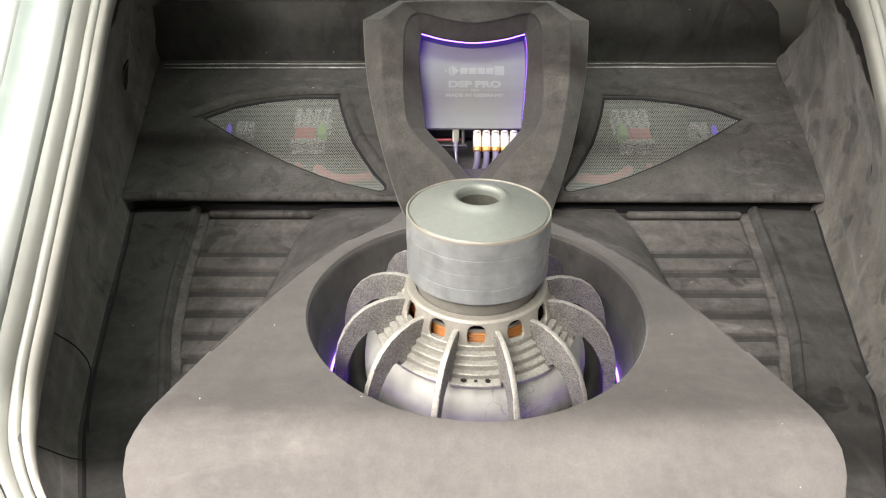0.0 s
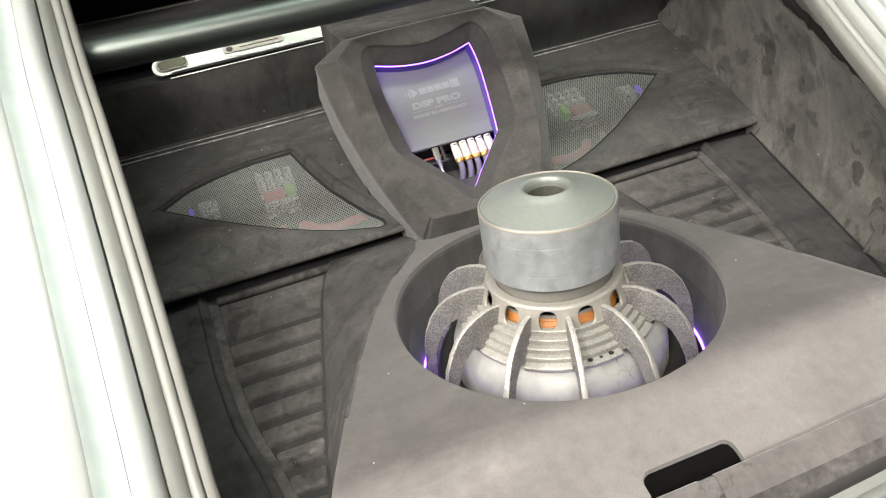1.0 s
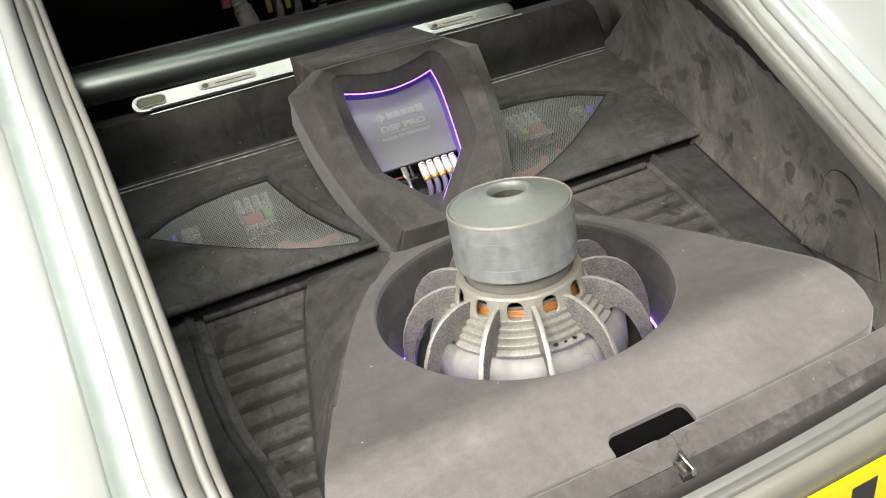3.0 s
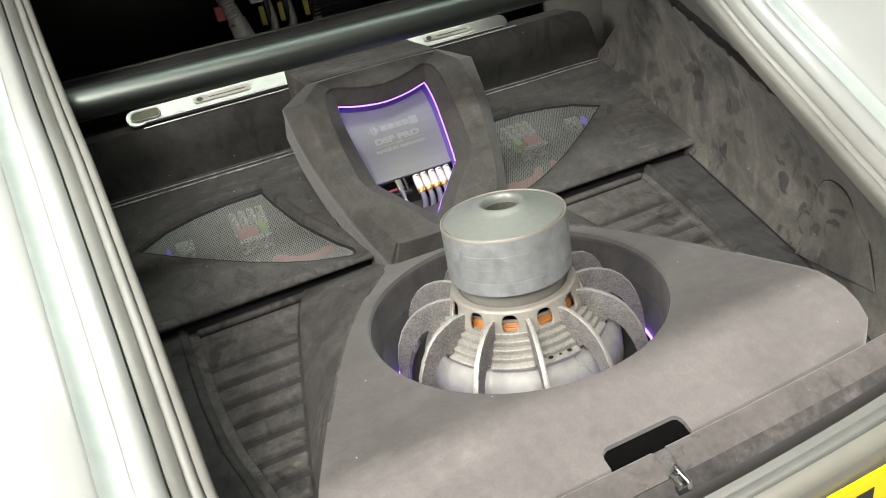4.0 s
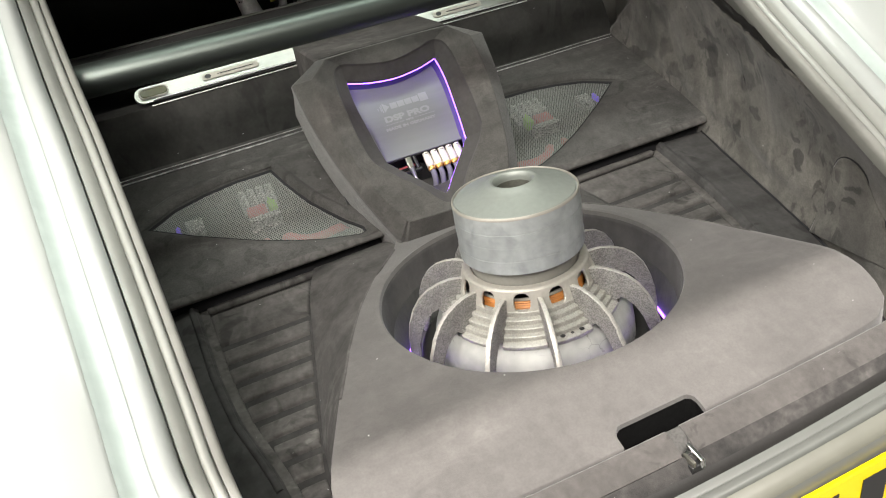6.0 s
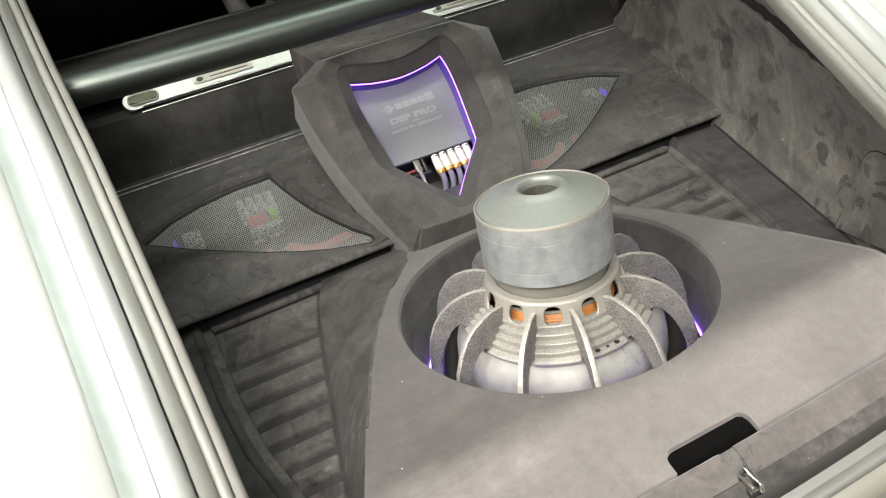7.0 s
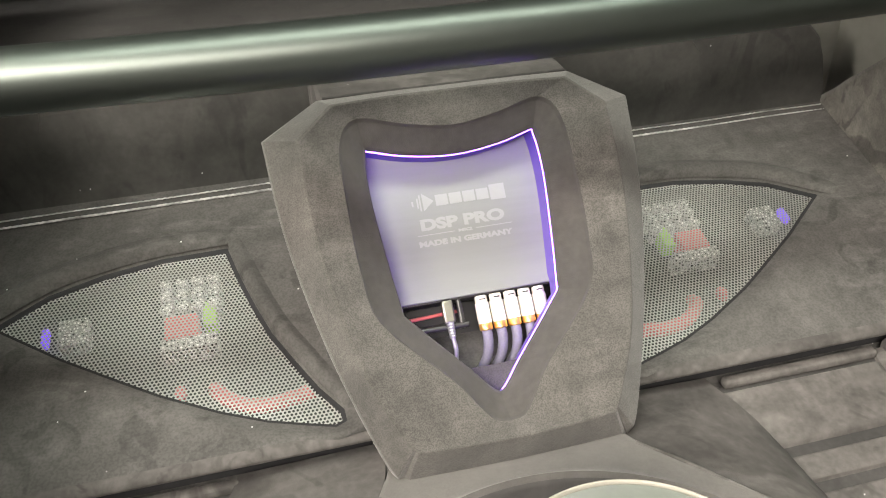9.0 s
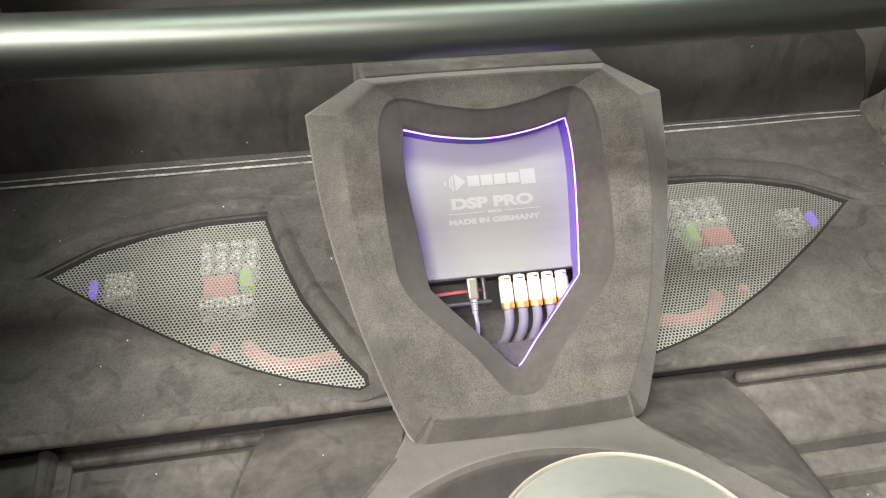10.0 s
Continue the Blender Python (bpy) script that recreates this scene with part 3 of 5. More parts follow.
def build_walls():
    for sign, nm in ((-1, "wall_west_lining"), (1, "wall_east_lining")):
        rings = []
        for s in np.linspace(0, 1, 117):
            ring = []
            for k in range(29):
                u = k / 28
                end = 1.495 - 0.8 * max(0.0, 0.327 * u - 0.015) if sign > 0 else 1.62
                y = 0.46 + (end - 0.46) * s
                fx, fz = lerp_table(WALL_FOOT, y)
                tx, tz = lerp_table(WALL_TOP, y)
                low = min(1, max(0, (0.205 - u) / 0.045))     # the foot steps out under a soft fold
                bulge = 0.006 * low * low * (3 - 2 * low) + 0.03 * math.sin(math.pi * u) + 0.006 * noise.noise((y * 7, u * 5, sign * 3.0)) + 0.005 * math.sin(math.pi * u) * noise.noise((y * 19, u * 3, sign * 8.0))
                ring.append((sign * (fx + (tx - fx) * u + bulge), y, fz - 0.02 * (k == 0) + (tz - fz) * u))
            rings.append(ring)
        ob = part(nm, loft(bmesh.new(), rings, closed=False), SUEDE_WALL, smooth=180)
        tagged(ob, "brown-grey suede side lining with brushed finger marks", "wall", kind="structure")
        so = ob.modifiers.new("thickness", "SOLIDIFY")
        so.thickness, so.offset = 0.006, -sign
        foot = [(sign * (lerp_table(WALL_FOOT, y)[0] + 0.001 + 0.0015 * noise.noise((y * 20, sign, 1))), y, floor_z(y) + 0.0055) for y in np.linspace(0.60, 1.145, 40)]
        tagged(part("foot_seam", tube(foot, 0.0022, 6), FELT_BLACK), "dark gap between side lining and floor border", "seam", "lining seams")
    # rounded cover in the east lining
    def arch(u, v, w):
        y, z = 0.771 + u, v
        (fx, fz), (tx, tz) = lerp_table(WALL_FOOT, y), lerp_table(WALL_TOP, y)
        k = min(1, max(0, (z - fz) / (tz - fz)))
        return (fx + (tx - fx) * k + 0.03 * math.sin(math.pi * k) - 0.004 - w, y, z)
    out = [(-0.10, -0.04), (-0.07, 0.03)] + [(-0.040 * math.cos(a), 0.062 + 0.038 * math.sin(a)) for a in np.linspace(0.2, math.pi - 0.2, 15)] + [(0.05, 0.02), (0.07, -0.05)]
    cover = thing("lining_cover", "round-topped suede cover set in the side lining", "cover")
    part("panel", prism(out, -0.02, 0.0035, arch, 0.003), SUEDE_WALL, cover)
    part("seam", tube([arch(u, v, 0.0005) for u, v in out], 0.0013, 6), FELT_BLACK, cover, "dark seam round the cover")
    # slit pocket in the west lining
    def slit(u, v, w):
        (fx, fz), (tx, tz) = lerp_table(WALL_FOOT, u), lerp_table(WALL_TOP, u)
        k = (v - fz) / (tz - fz)
        return (-(fx + (tx - fx) * k + 0.03 * math.sin(math.pi * k) - 0.003 - w), u, v)
    pocket = thing("slit_pocket", "narrow dark slit pocket in the suede lining", "pocket")
    shape = [(1.295, 0.234), (1.262, 0.228), (1.244, 0.214), (1.258, 0.196), (1.272, 0.205)]
    part("inside", prism(shape, -0.01, 0.003, slit, 0.001), FELT_BLACK, pocket, "black inside of the slit")
    part("welt", tube([slit(u, v, 0.003) for u, v in shape[:3]], 0.0012, 6), STEEL, pocket, "thin shiny welt")
    for shape in ([(0.80, 0.05), (0.835, 0.0), (0.838, -0.035), (0.80, -0.055), (0.755, -0.08)], [(0.665, 0.0), (0.705, -0.06), (0.74, -0.1)]):
        tagged(part("lining_seam", tube(spline([slit(u, v, 0.001) for u, v in shape], 24), 0.0009, 6), FELT_BLACK), "dark folded seam in the suede lining", "seam", "lining seams")
    # short seams in the east lining
    for y0, y1, z0, z1 in ((0.935, 0.945, 0.20, 0.26), (1.02, 1.03, 0.12, 0.17)):
        pts = []
        for k in range(9):
            y, z = y0 + (y1 - y0) * k / 8, z0 + (z1 - z0) * k / 8
            (fx, fz), (tx, tz) = lerp_table(WALL_FOOT, y), lerp_table(WALL_TOP, y)
            u = (z - fz) / (tz - fz)
            pts.append((fx + (tx - fx) * u + 0.03 * math.sin(math.pi * u) - 0.004, y, z))
        tagged(part("lining_seam", tube(pts, 0.0013, 6), FELT_BLACK), "short dark seam in the suede lining", "seam", "lining seams")


build_walls()


def mat_edge(y):
    """Outer edge of the ribbed mat."""
    return lerp_table([(0.45, 0.36), (0.80, 0.402), (0.843, 0.411), (0.91, 0.428), (1.0, 0.437), (1.15, 0.439)], y)[0]


WING_FOOT = [(0.60, 0.340), (0.668, 0.340), (0.795, 0.338), (0.872, 0.321), (0.938, 0.304), (1.013, 0.285), (1.088, 0.264), (1.1455, 0.240)]


def rib_start(sign, y):
    """Where a mat rib meets the crease beside the enclosure's wing."""
    return lerp_table(WING_FOOT, y)[0] + 0.0035 - 0.011 * sign


def build_floor():
    bm = bmesh.new()
    loft(bm, [[(x, y, floor_z(y) - 0.012) for x in np.linspace(-0.62, 0.62, 9)] for y in np.linspace(0.42, 1.6, 9)], closed=False)
    tagged(part("floor_boot", bm, SUEDE_DARK), "dark suede covered boot floor", "floor", kind="structure")
    for sign in (-1, 1):
        ys = np.linspace(0.5, 1.146, 24)
        rings = [[(sign * mat_edge(y), y, floor_z(y) - 0.011), (sign * (mat_edge(y) + 0.001), y, floor_z(y) + 0.007), (sign * (mat_edge(y) + 0.006), y, floor_z(y) + 0.011), (sign * (mat_edge(y) + 0.03), y, floor_z(y) + 0.008), (sign * (lerp_table(WALL_FOOT, y)[0] + 0.012), y, floor_z(y) + 0.004)] for y in ys]
        side = thing("floor_border", "dark smooth suede floor border beside the ribbed mat", "floor panel", "floor borders")
        part("panel", loft(bmesh.new(), rings, closed=False), SUEDE_BORDER, side, smooth=60)
        pts = [Vector((sign * (mat_edge(y) + 0.010), y, floor_z(y) + 0.0085)) for y in np.linspace(0.79, 1.146, 16)]
        part("piping", tube(pts, 0.0058, 10), SUEDE_BORDER, side, "padded suede roll edging the mat")
        mat_ob = thing("ribbed_mat", "dark ribbed suede mat on the boot floor", "mat", "ribbed mats")
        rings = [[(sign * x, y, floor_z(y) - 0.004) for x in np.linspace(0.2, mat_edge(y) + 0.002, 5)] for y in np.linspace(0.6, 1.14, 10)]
        # dark base: groove shadow is painted in, ribs keep the lighter suede
        part("base", loft(bmesh.new(), rings, closed=False), GROOVE_SHADE, mat_ob)
        for k in range(10):
            y1 = 1.1315 if k == 0 else 1.0535 - 0.0375 * (k - 1)
            y0 = 1.0645 - 0.0375 * k
            y, half = (y0 + y1) / 2, (y1 - y0) / 2
            rr = []
            for x, e in ((0, 0.1), (0.0012, 0.8), (0.004, 1), (mat_edge(y) - 0.018, 1), (mat_edge(y) - 0.014, 0.75), (mat_edge(y) - 0.0125, 0.2)):
                rr.append([(sign * (x + (rib_start(sign, y + u) if x < 0.1 else 0)), y + u, floor_z(y + u) - 0.0045 + v * (0.3 + 0.7 * e)) for u, v in ((-half, 0.0), (-half + 0.0008, 0.0052), (-half + 0.003, 0.0066), (-half + 0.009, 0.0060), (half - 0.003, 0.0048), (half - 0.0008, 0.0032), (half, 0.0))])
            part("rib", loft(bmesh.new(), rr, closed=False), SUEDE_PAD, mat_ob, smooth=50)
        edge = [[(sign * (mat_edge(y) - d), y, floor_z(y) - 0.0045 + v) for d, v in ((0.0135, 0.0), (0.0125, 0.0045), (0.01, 0.0056), (-0.001, 0.0056))] for y in np.linspace(0.62, 1.143, 24)]
        part("side_band", loft(bmesh.new(), edge, closed=False), SUEDE_PAD, mat_ob, smooth=50)
        part("head_strip", box(sign * 0.3355, 1.1395, floor_z(1.14) + 0.0015, 0.184, 0.0125, 0.012, 0.005, 3), SUEDE_PAD, mat_ob)


build_floor()


# ---- raised shelf with two eye-shaped grilles ----
GRILLE = [(0.470, 1.331), (0.425, 1.359), (0.37, 1.376), (0.31, 1.386), (0.243, 1.387), (0.232, 1.345), (0.219, 1.304), (0.205, 1.266), (0.187, 1.232), (0.166, 1.194), (0.147, 1.168), (0.1465, 1.160), (0.153, 1.1575), (0.180, 1.165), (0.213, 1.175), (0.255, 1.193), (0.31, 1.222), (0.345, 1.244), (0.405, 1.283)]


def grown(poly, d):
    out = []
    n = len(poly)
    for i in range(n):
        a, b, c = Vector(poly[i - 1]), Vector(poly[i]), Vector(poly[(i + 1) % n])
        n1 = Vector(((b - a).y, -(b - a).x)).normalized()
        n2 = Vector(((c - b).y, -(c - b).x)).normalized()
        m = n1 + n2
        m = m / max(0.55, m.dot(n1))
        out.append(tuple(b + m * d))
    return out


def inside(p, poly):
    c = False
    for (x0, y0), (x1, y1) in zip(poly, poly[1:] + poly[:1]):
        if (y0 > p[1]) != (y1 > p[1]) and p[0] < (x1 - x0) * (p[1] - y0) / (y1 - y0) + x0:
            c = not c
    return c


AREA = sum(a[0] * b[1] - b[0] * a[1] for a, b in zip(GRILLE, GRILLE[1:] + GRILLE[:1]))
OUTWARD = 1 if AREA > 0 else -1


def build_shelf():
    from mathutils.geometry import tessellate_polygon
    shelf = thing("amplifier_shelf", "dark suede covered raised shelf with two grilles", "shelf")
    lip = [(x, 1.142) for x in np.linspace(-0.56, 0.56, 25)]
    outer = lip + [(0.60, 1.49), (-0.60, 1.49)]
    big = grown(GRILLE, OUTWARD * 0.022)
    holes = [big, [(-x, y) for x, y in reversed(big)]]
    loops = [outer] + holes
    flat = [p for l in loops for p in l]
    bm = bmesh.new()
    vs = [bm.verts.new((x, y, shelf_z(y))) for x, y in flat]
    for tri in tessellate_polygon([[Vector((x, y, 0)) for x, y in l] for l in loops]):
        try:
            bm.faces.new([vs[i] for i in tri])
        except ValueError:
            pass
    # rounded front lip
    rings = []
    for x, y in lip:
        z = shelf_z(1.142)
        rings.append([(x, 1.142, z), (x, 1.137, z - 0.0025), (x, 1.1335, z - 0.0065), (x, 1.1335, z - 0.0105), (x, 1.136, z - 0.0135), (x, 1.16, z - 0.015)])
    part("front_lip", loft(bmesh.new(), rings, closed=False), SUEDE_LIP, shelf, "worn rounded front lip", smooth=60)
    # soft wells round the grilles
    for hole in ([(x, y) for x, y in GRILLE], [(-x, y) for x, y in GRILLE]):
        sgn = OUTWARD if hole[0][0] > 0 else -OUTWARD
        r0, r1, r2, r3 = (grown(hole, sgn * d) for d in (0.022, 0.017, 0.009, 0.004))
        loft(bm, [[(x, y, shelf_z(y) - d) for x, y in r] for r, d in ((r0, 0.0), (r1, 0.0012), (r2, 0.0048), (r3, 0.0075))])
    bmesh.ops.remove_doubles(bm, verts=bm.verts, dist=0.0004)
    part("top", bm, SUEDE_DARK, shelf, smooth=45)
    for sign in (-1, 1):
        hole = [(sign * x, y) for x, y in GRILLE]
        sgn = sign * OUTWARD
        bm = loft(bmesh.new(), [[(x, y, shelf_z(y) - d) for x, y in grown(hole, sgn * g)] for g, d in ((0.0045, 0.0073), (0.0025, 0.0074), (0.001, 0.0085), (0.0, 0.0105), (0.0, 0.016))])
        mesh = build_grille(shelf, sign)
        part("grille_rim", bm, FELT_BLACK, mesh, "black inner rim of the grille well", smooth=60)
        for nm, lo, hi, off, w, h, label in (("brow", 0, 5, 0.0185, 0.0135, 0.0085, "soft padded brow over the grille"), ("inner_ridge", 4, 11, 0.0155, 0.0095, 0.0065, "soft ridge between grille and housing")):
            line = [Vector((x, y, 0)) for x, y in grown(hole, sgn * off)[lo:hi]]
            line = spline(line, 40)
            rows = []
            for k, q in enumerate(line):
                d = (line[min(k + 1, 39)] - line[max(k - 1, 0)]).normalized()
                side = Vector((d.y, -d.x, 0)) * sgn
                f = math.sin(math.pi * min(0.5, 0.06 + k / 22)) * math.sin(math.pi * min(0.5, 0.06 + (39 - k) / 26))
                rows.append([(q.x + side.x * w * c, q.y + side.y * w * c, shelf_z(q.y + side.y * w * c) - 0.0012 + h * f * z) for c, z in ((-1.05, -0.3), (-1.0, 0.25), (-0.86, 0.68), (-0.6, 0.94), (-0.25, 1.0), (0.1, 0.88), (0.4, 0.62), (0.7, 0.32), (1.0, 0.1), (1.3, 0.0))])
            part(nm, loft(bmesh.new(), rows, closed=False), SUEDE_DARK, shelf, label, smooth=180)
    part("riser", box(0, 1.165, 0.0, 1.1, 0.01, 0.09, 0), FELT_BLACK, shelf, smooth=None)


def build_grille(shelf, sign):
    pitch = 0.0040
    bm = bmesh.new()
    border = grown(GRILLE, OUTWARD * 0.004)
    rows = int(0.26 / (pitch * 0.866)) + 1
    for j in range(rows):
        y = 1.145 + j * pitch * 0.866
        for i in range(92):
            x = 0.13 + (i + 0.5 * (j % 2)) * pitch
            if not inside((x, y), border):
                continue
            outer, inner = [], []
            for k in range(6):
                a = math.pi / 6 + k * math.pi / 3
                ro, ri = pitch / math.sqrt(3), pitch * 0.36
                outer.append(bm.verts.new((sign * (x + ro * math.cos(a)), y + ro * math.sin(a), shelf_z(y + ro * math.sin(a)) - 0.010)))
                inner.append(bm.verts.new((sign * (x + ri * math.cos(a)), y + ri * math.sin(a), shelf_z(y + ri * math.sin(a)) - 0.010)))
            for k in range(6):
                bm.faces.new((outer[k], outer[(k + 1) % 6], inner[(k + 1) % 6], inner[k]))
    return part("perforated_grille", bm, MESHMETAL, shelf, "fine perforated silver mesh", smooth=None)


build_shelf()


def build_amplifiers():
    """What glints through the mesh: boards, cans, cables."""
    for sign in (-1, 1):
        amp = thing("amplifier", "amplifier board with silver parts under the mesh", "amplifier", "amplifiers")
        S = Matrix.Translation((sign * 0.285, 1.28, shelf_z(1.28) - 0.04)) @ Matrix.Rotation(math.atan(0.31), 4, "X")
        board = part("board", box(0, 0, 0, 0.38, 0.22, 0.004, 0.001), PCB, amp, m=S)
        can = lathe([(0.0, 0.0), (0.0065, 0.0), (0.0065, 0.024), (0.0055, 0.025), (0.0, 0.025)], segs=16)
        can_me = finish("capacitor", can, PAINTED_GLINT, 40)
        for i in range(12):
            c = new("capacitor", can_me)
            c.parent, c.matrix_basis = board, Matrix.Translation((sign * (-0.027 + 0.0165 * (i % 4)), 0.09 - 0.0165 * (i // 4), 0.003))
        part("coil_housing", box(sign * 0.008, 0.032, 0.014, 0.034, 0.03, 0.022, 0.002), RED, board, "red coil housing")
        part("terminal", box(-sign * 0.021, 0.045, 0.014, 0.014, 0.032, 0.02, 0.002), GREEN, board, "green terminal block")
        part("heatsink", box(sign * 0.0, 0.008, 0.014, 0.056, 0.014, 0.026, 0.001), PAINTED_GLINT, board)
        part("fuse_holder", box(sign * 0.117, 0.052, 0.012, 0.030, 0.034, 0.02, 0.003), PAINTED_GLINT, board)
        part("status_lamp", box(sign * 0.146, 0.054, 0.013, 0.007, 0.022, 0.012, 0.003), VIOLET_DIM, board, "violet status lamp")
        cable = spline([(sign * x, y, shelf_z(y) - d) for x, y, d in ((0.265, 1.245, 0.04), (0.260, 1.229, 0.027), (0.246, 1.214, 0.025), (0.228, 1.206, 0.025), (0.205, 1.204, 0.025), (0.18, 1.208, 0.025), (0.15, 1.22, 0.032))], 22)
        part("power_cable", tube(cable, 0.0078, 10), RED, amp, "thick red power cable")
        part("cable_boot", box(sign * 0.297, 1.2376, shelf_z(1.2376) - 0.03, 0.011, 0.014, 0.014, 0.004), RED, amp, "red cable boot")


build_amplifiers()


# ---- seat-back panel, trim strip and inner metal ----
def build_front():
    place = lambda u, v, w: (u, 1.50 - w - 0.014 * max(0.0, 1 - (v - 0.168) / 0.12), v)
    out = [(-0.60, 0.12), (0.588, 0.12), (0.592, 0.18), (0.578, 0.24), (0.572, 0.265), (0.555, 0.283), (0.53, 0.2895), (-0.56, 0.2835), (-0.6, 0.27)]
    tagged(part("wall_seat_back", prism(out, -0.06, 0.0, place, 0.004), SUEDE_BLACK), "black suede panel closing the boot towards the cabin", "wall", kind="structure")
    part("quarter_inner", box(0.66, 1.575, 0.3, 0.30, 0.01, 0.5, 0), FLANGE, car, "bare grey inner body panel", None)
    part("quarter_inner", box(-0.68, 1.575, 0.3, 0.30, 0.01, 0.5, 0), FLANGE, car, "bare grey inner body panel", None)
    part("quarter_side", box(0.665, 1.40, 0.33, 0.01, 0.44, 0.5, 0), FLANGE, car, "bare grey inner body side", None)
    # chrome piping in the corner of shelf and panel
    for nm, y, dz, r in (("corner_trim", 1.4655, 0.0012, 0.0014), ("corner_trim_upper", 1.4735, 0.0035, 0.0008)):
        pts = [(x, y + 0.012 * x + 0.0012 * noise.noise((x * 7, y * 50, 0)), shelf_z(y) + dz + 0.0003 * math.sin(x * 900) + 0.0008 * noise.noise((x * 11, y * 90, 3))) for x in np.linspace(-0.575, 0.58, 500)]
        tagged(part(nm, tube(pts, r, 6), TRIM_DARK), "thin twisted silver trim along the shelf corner", "trim", kind="structure")
    strip = thing("sill_plate", "polished metal sill plate lying on the panel top", "sill plate")
    place = lambda u, v, w: (u, 1.502 + v * 0.67 - w * 0.74, 0.2905 + v * 0.74 + w * 0.67)
    def rounded(x0, x1, y0, y1, r, n=6):
        o = []
        for cx, cy, a0 in ((x1 - r, y0 + r, -90), (x1 - r, y1 - r, 0), (x0 + r, y1 - r, 90), (x0 + r, y0 + r, 180)):
            for k in range(n + 1):
                a = radians(a0 + 90 * k / n)
                o.append((cx + r * math.cos(a), cy + r * math.sin(a)))
        return o
    part("plate", prism(rounded(-0.425, 0.375, 0.0, 0.033, 0.014), 0.0, 0.004, place, 0.0015), SILL_METAL, strip)
    part("edge_rib", tube([(x, 1.4975, 0.2863 + 0.0053 * (x + 0.4)) for x in np.linspace(-0.40, 0.39, 8)], 0.0011, 8), RIB_BRIGHT, strip, "bright front rib")
    part("edge_rib", tube([(x, 1.5015, 0.2965) for x in np.linspace(-0.39, 0.36, 8)], 0.0009, 8), RIB_BRIGHT, strip)
    part("edge_groove", tube([(x, 1.4995, 0.2942) for x in np.linspace(-0.395, 0.36, 8)], 0.0012, 8), BLACK, strip, "dark groove along the edge")
    for x0 in (-0.30, 0.18):
        badge = part("badge", prism(rounded(x0, x0 + 0.11, 0.013, 0.026, 0.0062), 0.005, 0.0062, place), RINGMETAL, strip, "pale oblong badge", smooth=None)
        part("badge_disc", prism([(x0 + 0.012 + 0.006 * math.cos(a), 0.0195 + 0.0045 * math.sin(a)) for a in np.linspace(0, 2 * math.pi, 16, endpoint=False)], 0.0063, 0.007, place), BLACK_METAL, badge, "dark round emblem", smooth=None)
        part("badge_line", prism([(x0 + 0.03, 0.0188), (x0 + 0.1, 0.0188), (x0 + 0.1, 0.0204), (x0 + 0.03, 0.0204)], 0.0063, 0.0068, place), BLACK_METAL, badge, smooth=None)
    lens = part("lens", prism(rounded(-0.414, -0.366, 0.010, 0.025, 0.0073), 0.005, 0.008, place, 0.001), YELLOWISH, strip, "amber oval lens")
    part("lens_rim", tube([place(x, y, 0.007) for x, y in rounded(-0.416, -0.364, 0.008, 0.027, 0.0092)] + [place(-0.3732, 0.008, 0.007)], 0.0014, 6), RINGMETAL, lens)
    # small moulded hook on the panel
    for x in (-0.452, 0.405):
        top = 0.2838 + 0.0055 * (x + 0.56)
        shape = [(x - 0.035, top), (x + 0.035, top), (x + 0.03, 0.262), (x + 0.012, 0.25), (x - 0.005, 0.256), (x - 0.02, 0.27)]
        tagged(part("panel_hook", prism(shape, 0.0, 0.003, lambda u, v, w: (u, 1.4995 - w, v)), SUEDE_BLACK), "small black moulded hook block on the panel", "hook", "panel hooks")


build_front()


# ---- subwoofer enclosure ----
SUB = (-0.011, 0.835)
OUTLINE = [(0.0, 0.5325), (0.12, 0.534), (0.24, 0.537), (0.305, 0.542), (0.336, 0.558), (0.348, 0.585), (0.351, 0.612), (0.335, 0.655), (0.302, 0.74), (0.278, 0.795), (0.256, 0.846), (0.215, 0.925), (0.165, 0.995), (0.118, 1.06), (0.10, 1.10), (0.0, 1.10)]


def top_z(x, y):
    z = 0.074
    k = max(0, 0.645 - y)
    z -= 0.405 * k * k / (k + 0.005)
    if y > 0.98:
        z -= 0.12 * (y - 0.98)
    return z - 0.03 * max(0, abs(x) - 0.2) ** 1.0 * 0.6


def outline_at(a):
    """Distance from the driver's axis to the outline in direction a."""
    poly = [(x + SUB[0], y) for x, y in OUTLINE] + [(SUB[0] - x, y) for x, y in reversed(OUTLINE[1:-1])]
    d = Vector((math.cos(a), math.sin(a)))
    best = None
    for p, q in zip(poly, poly[1:] + poly[:1]):
        p, q = Vector(p) - Vector(SUB), Vector(q) - Vector(SUB)
        e = q - p
        den = d.x * e.y - d.y * e.x
        if abs(den) < 1e-9:
            continue
        t = (p.x * e.y - p.y * e.x) / den
        s = (p.x * d.y - p.y * d.x) / den
        if t > 0 and -1e-6 <= s <= 1 + 1e-6:
            best = t if best is None else min(best, t)
    return best


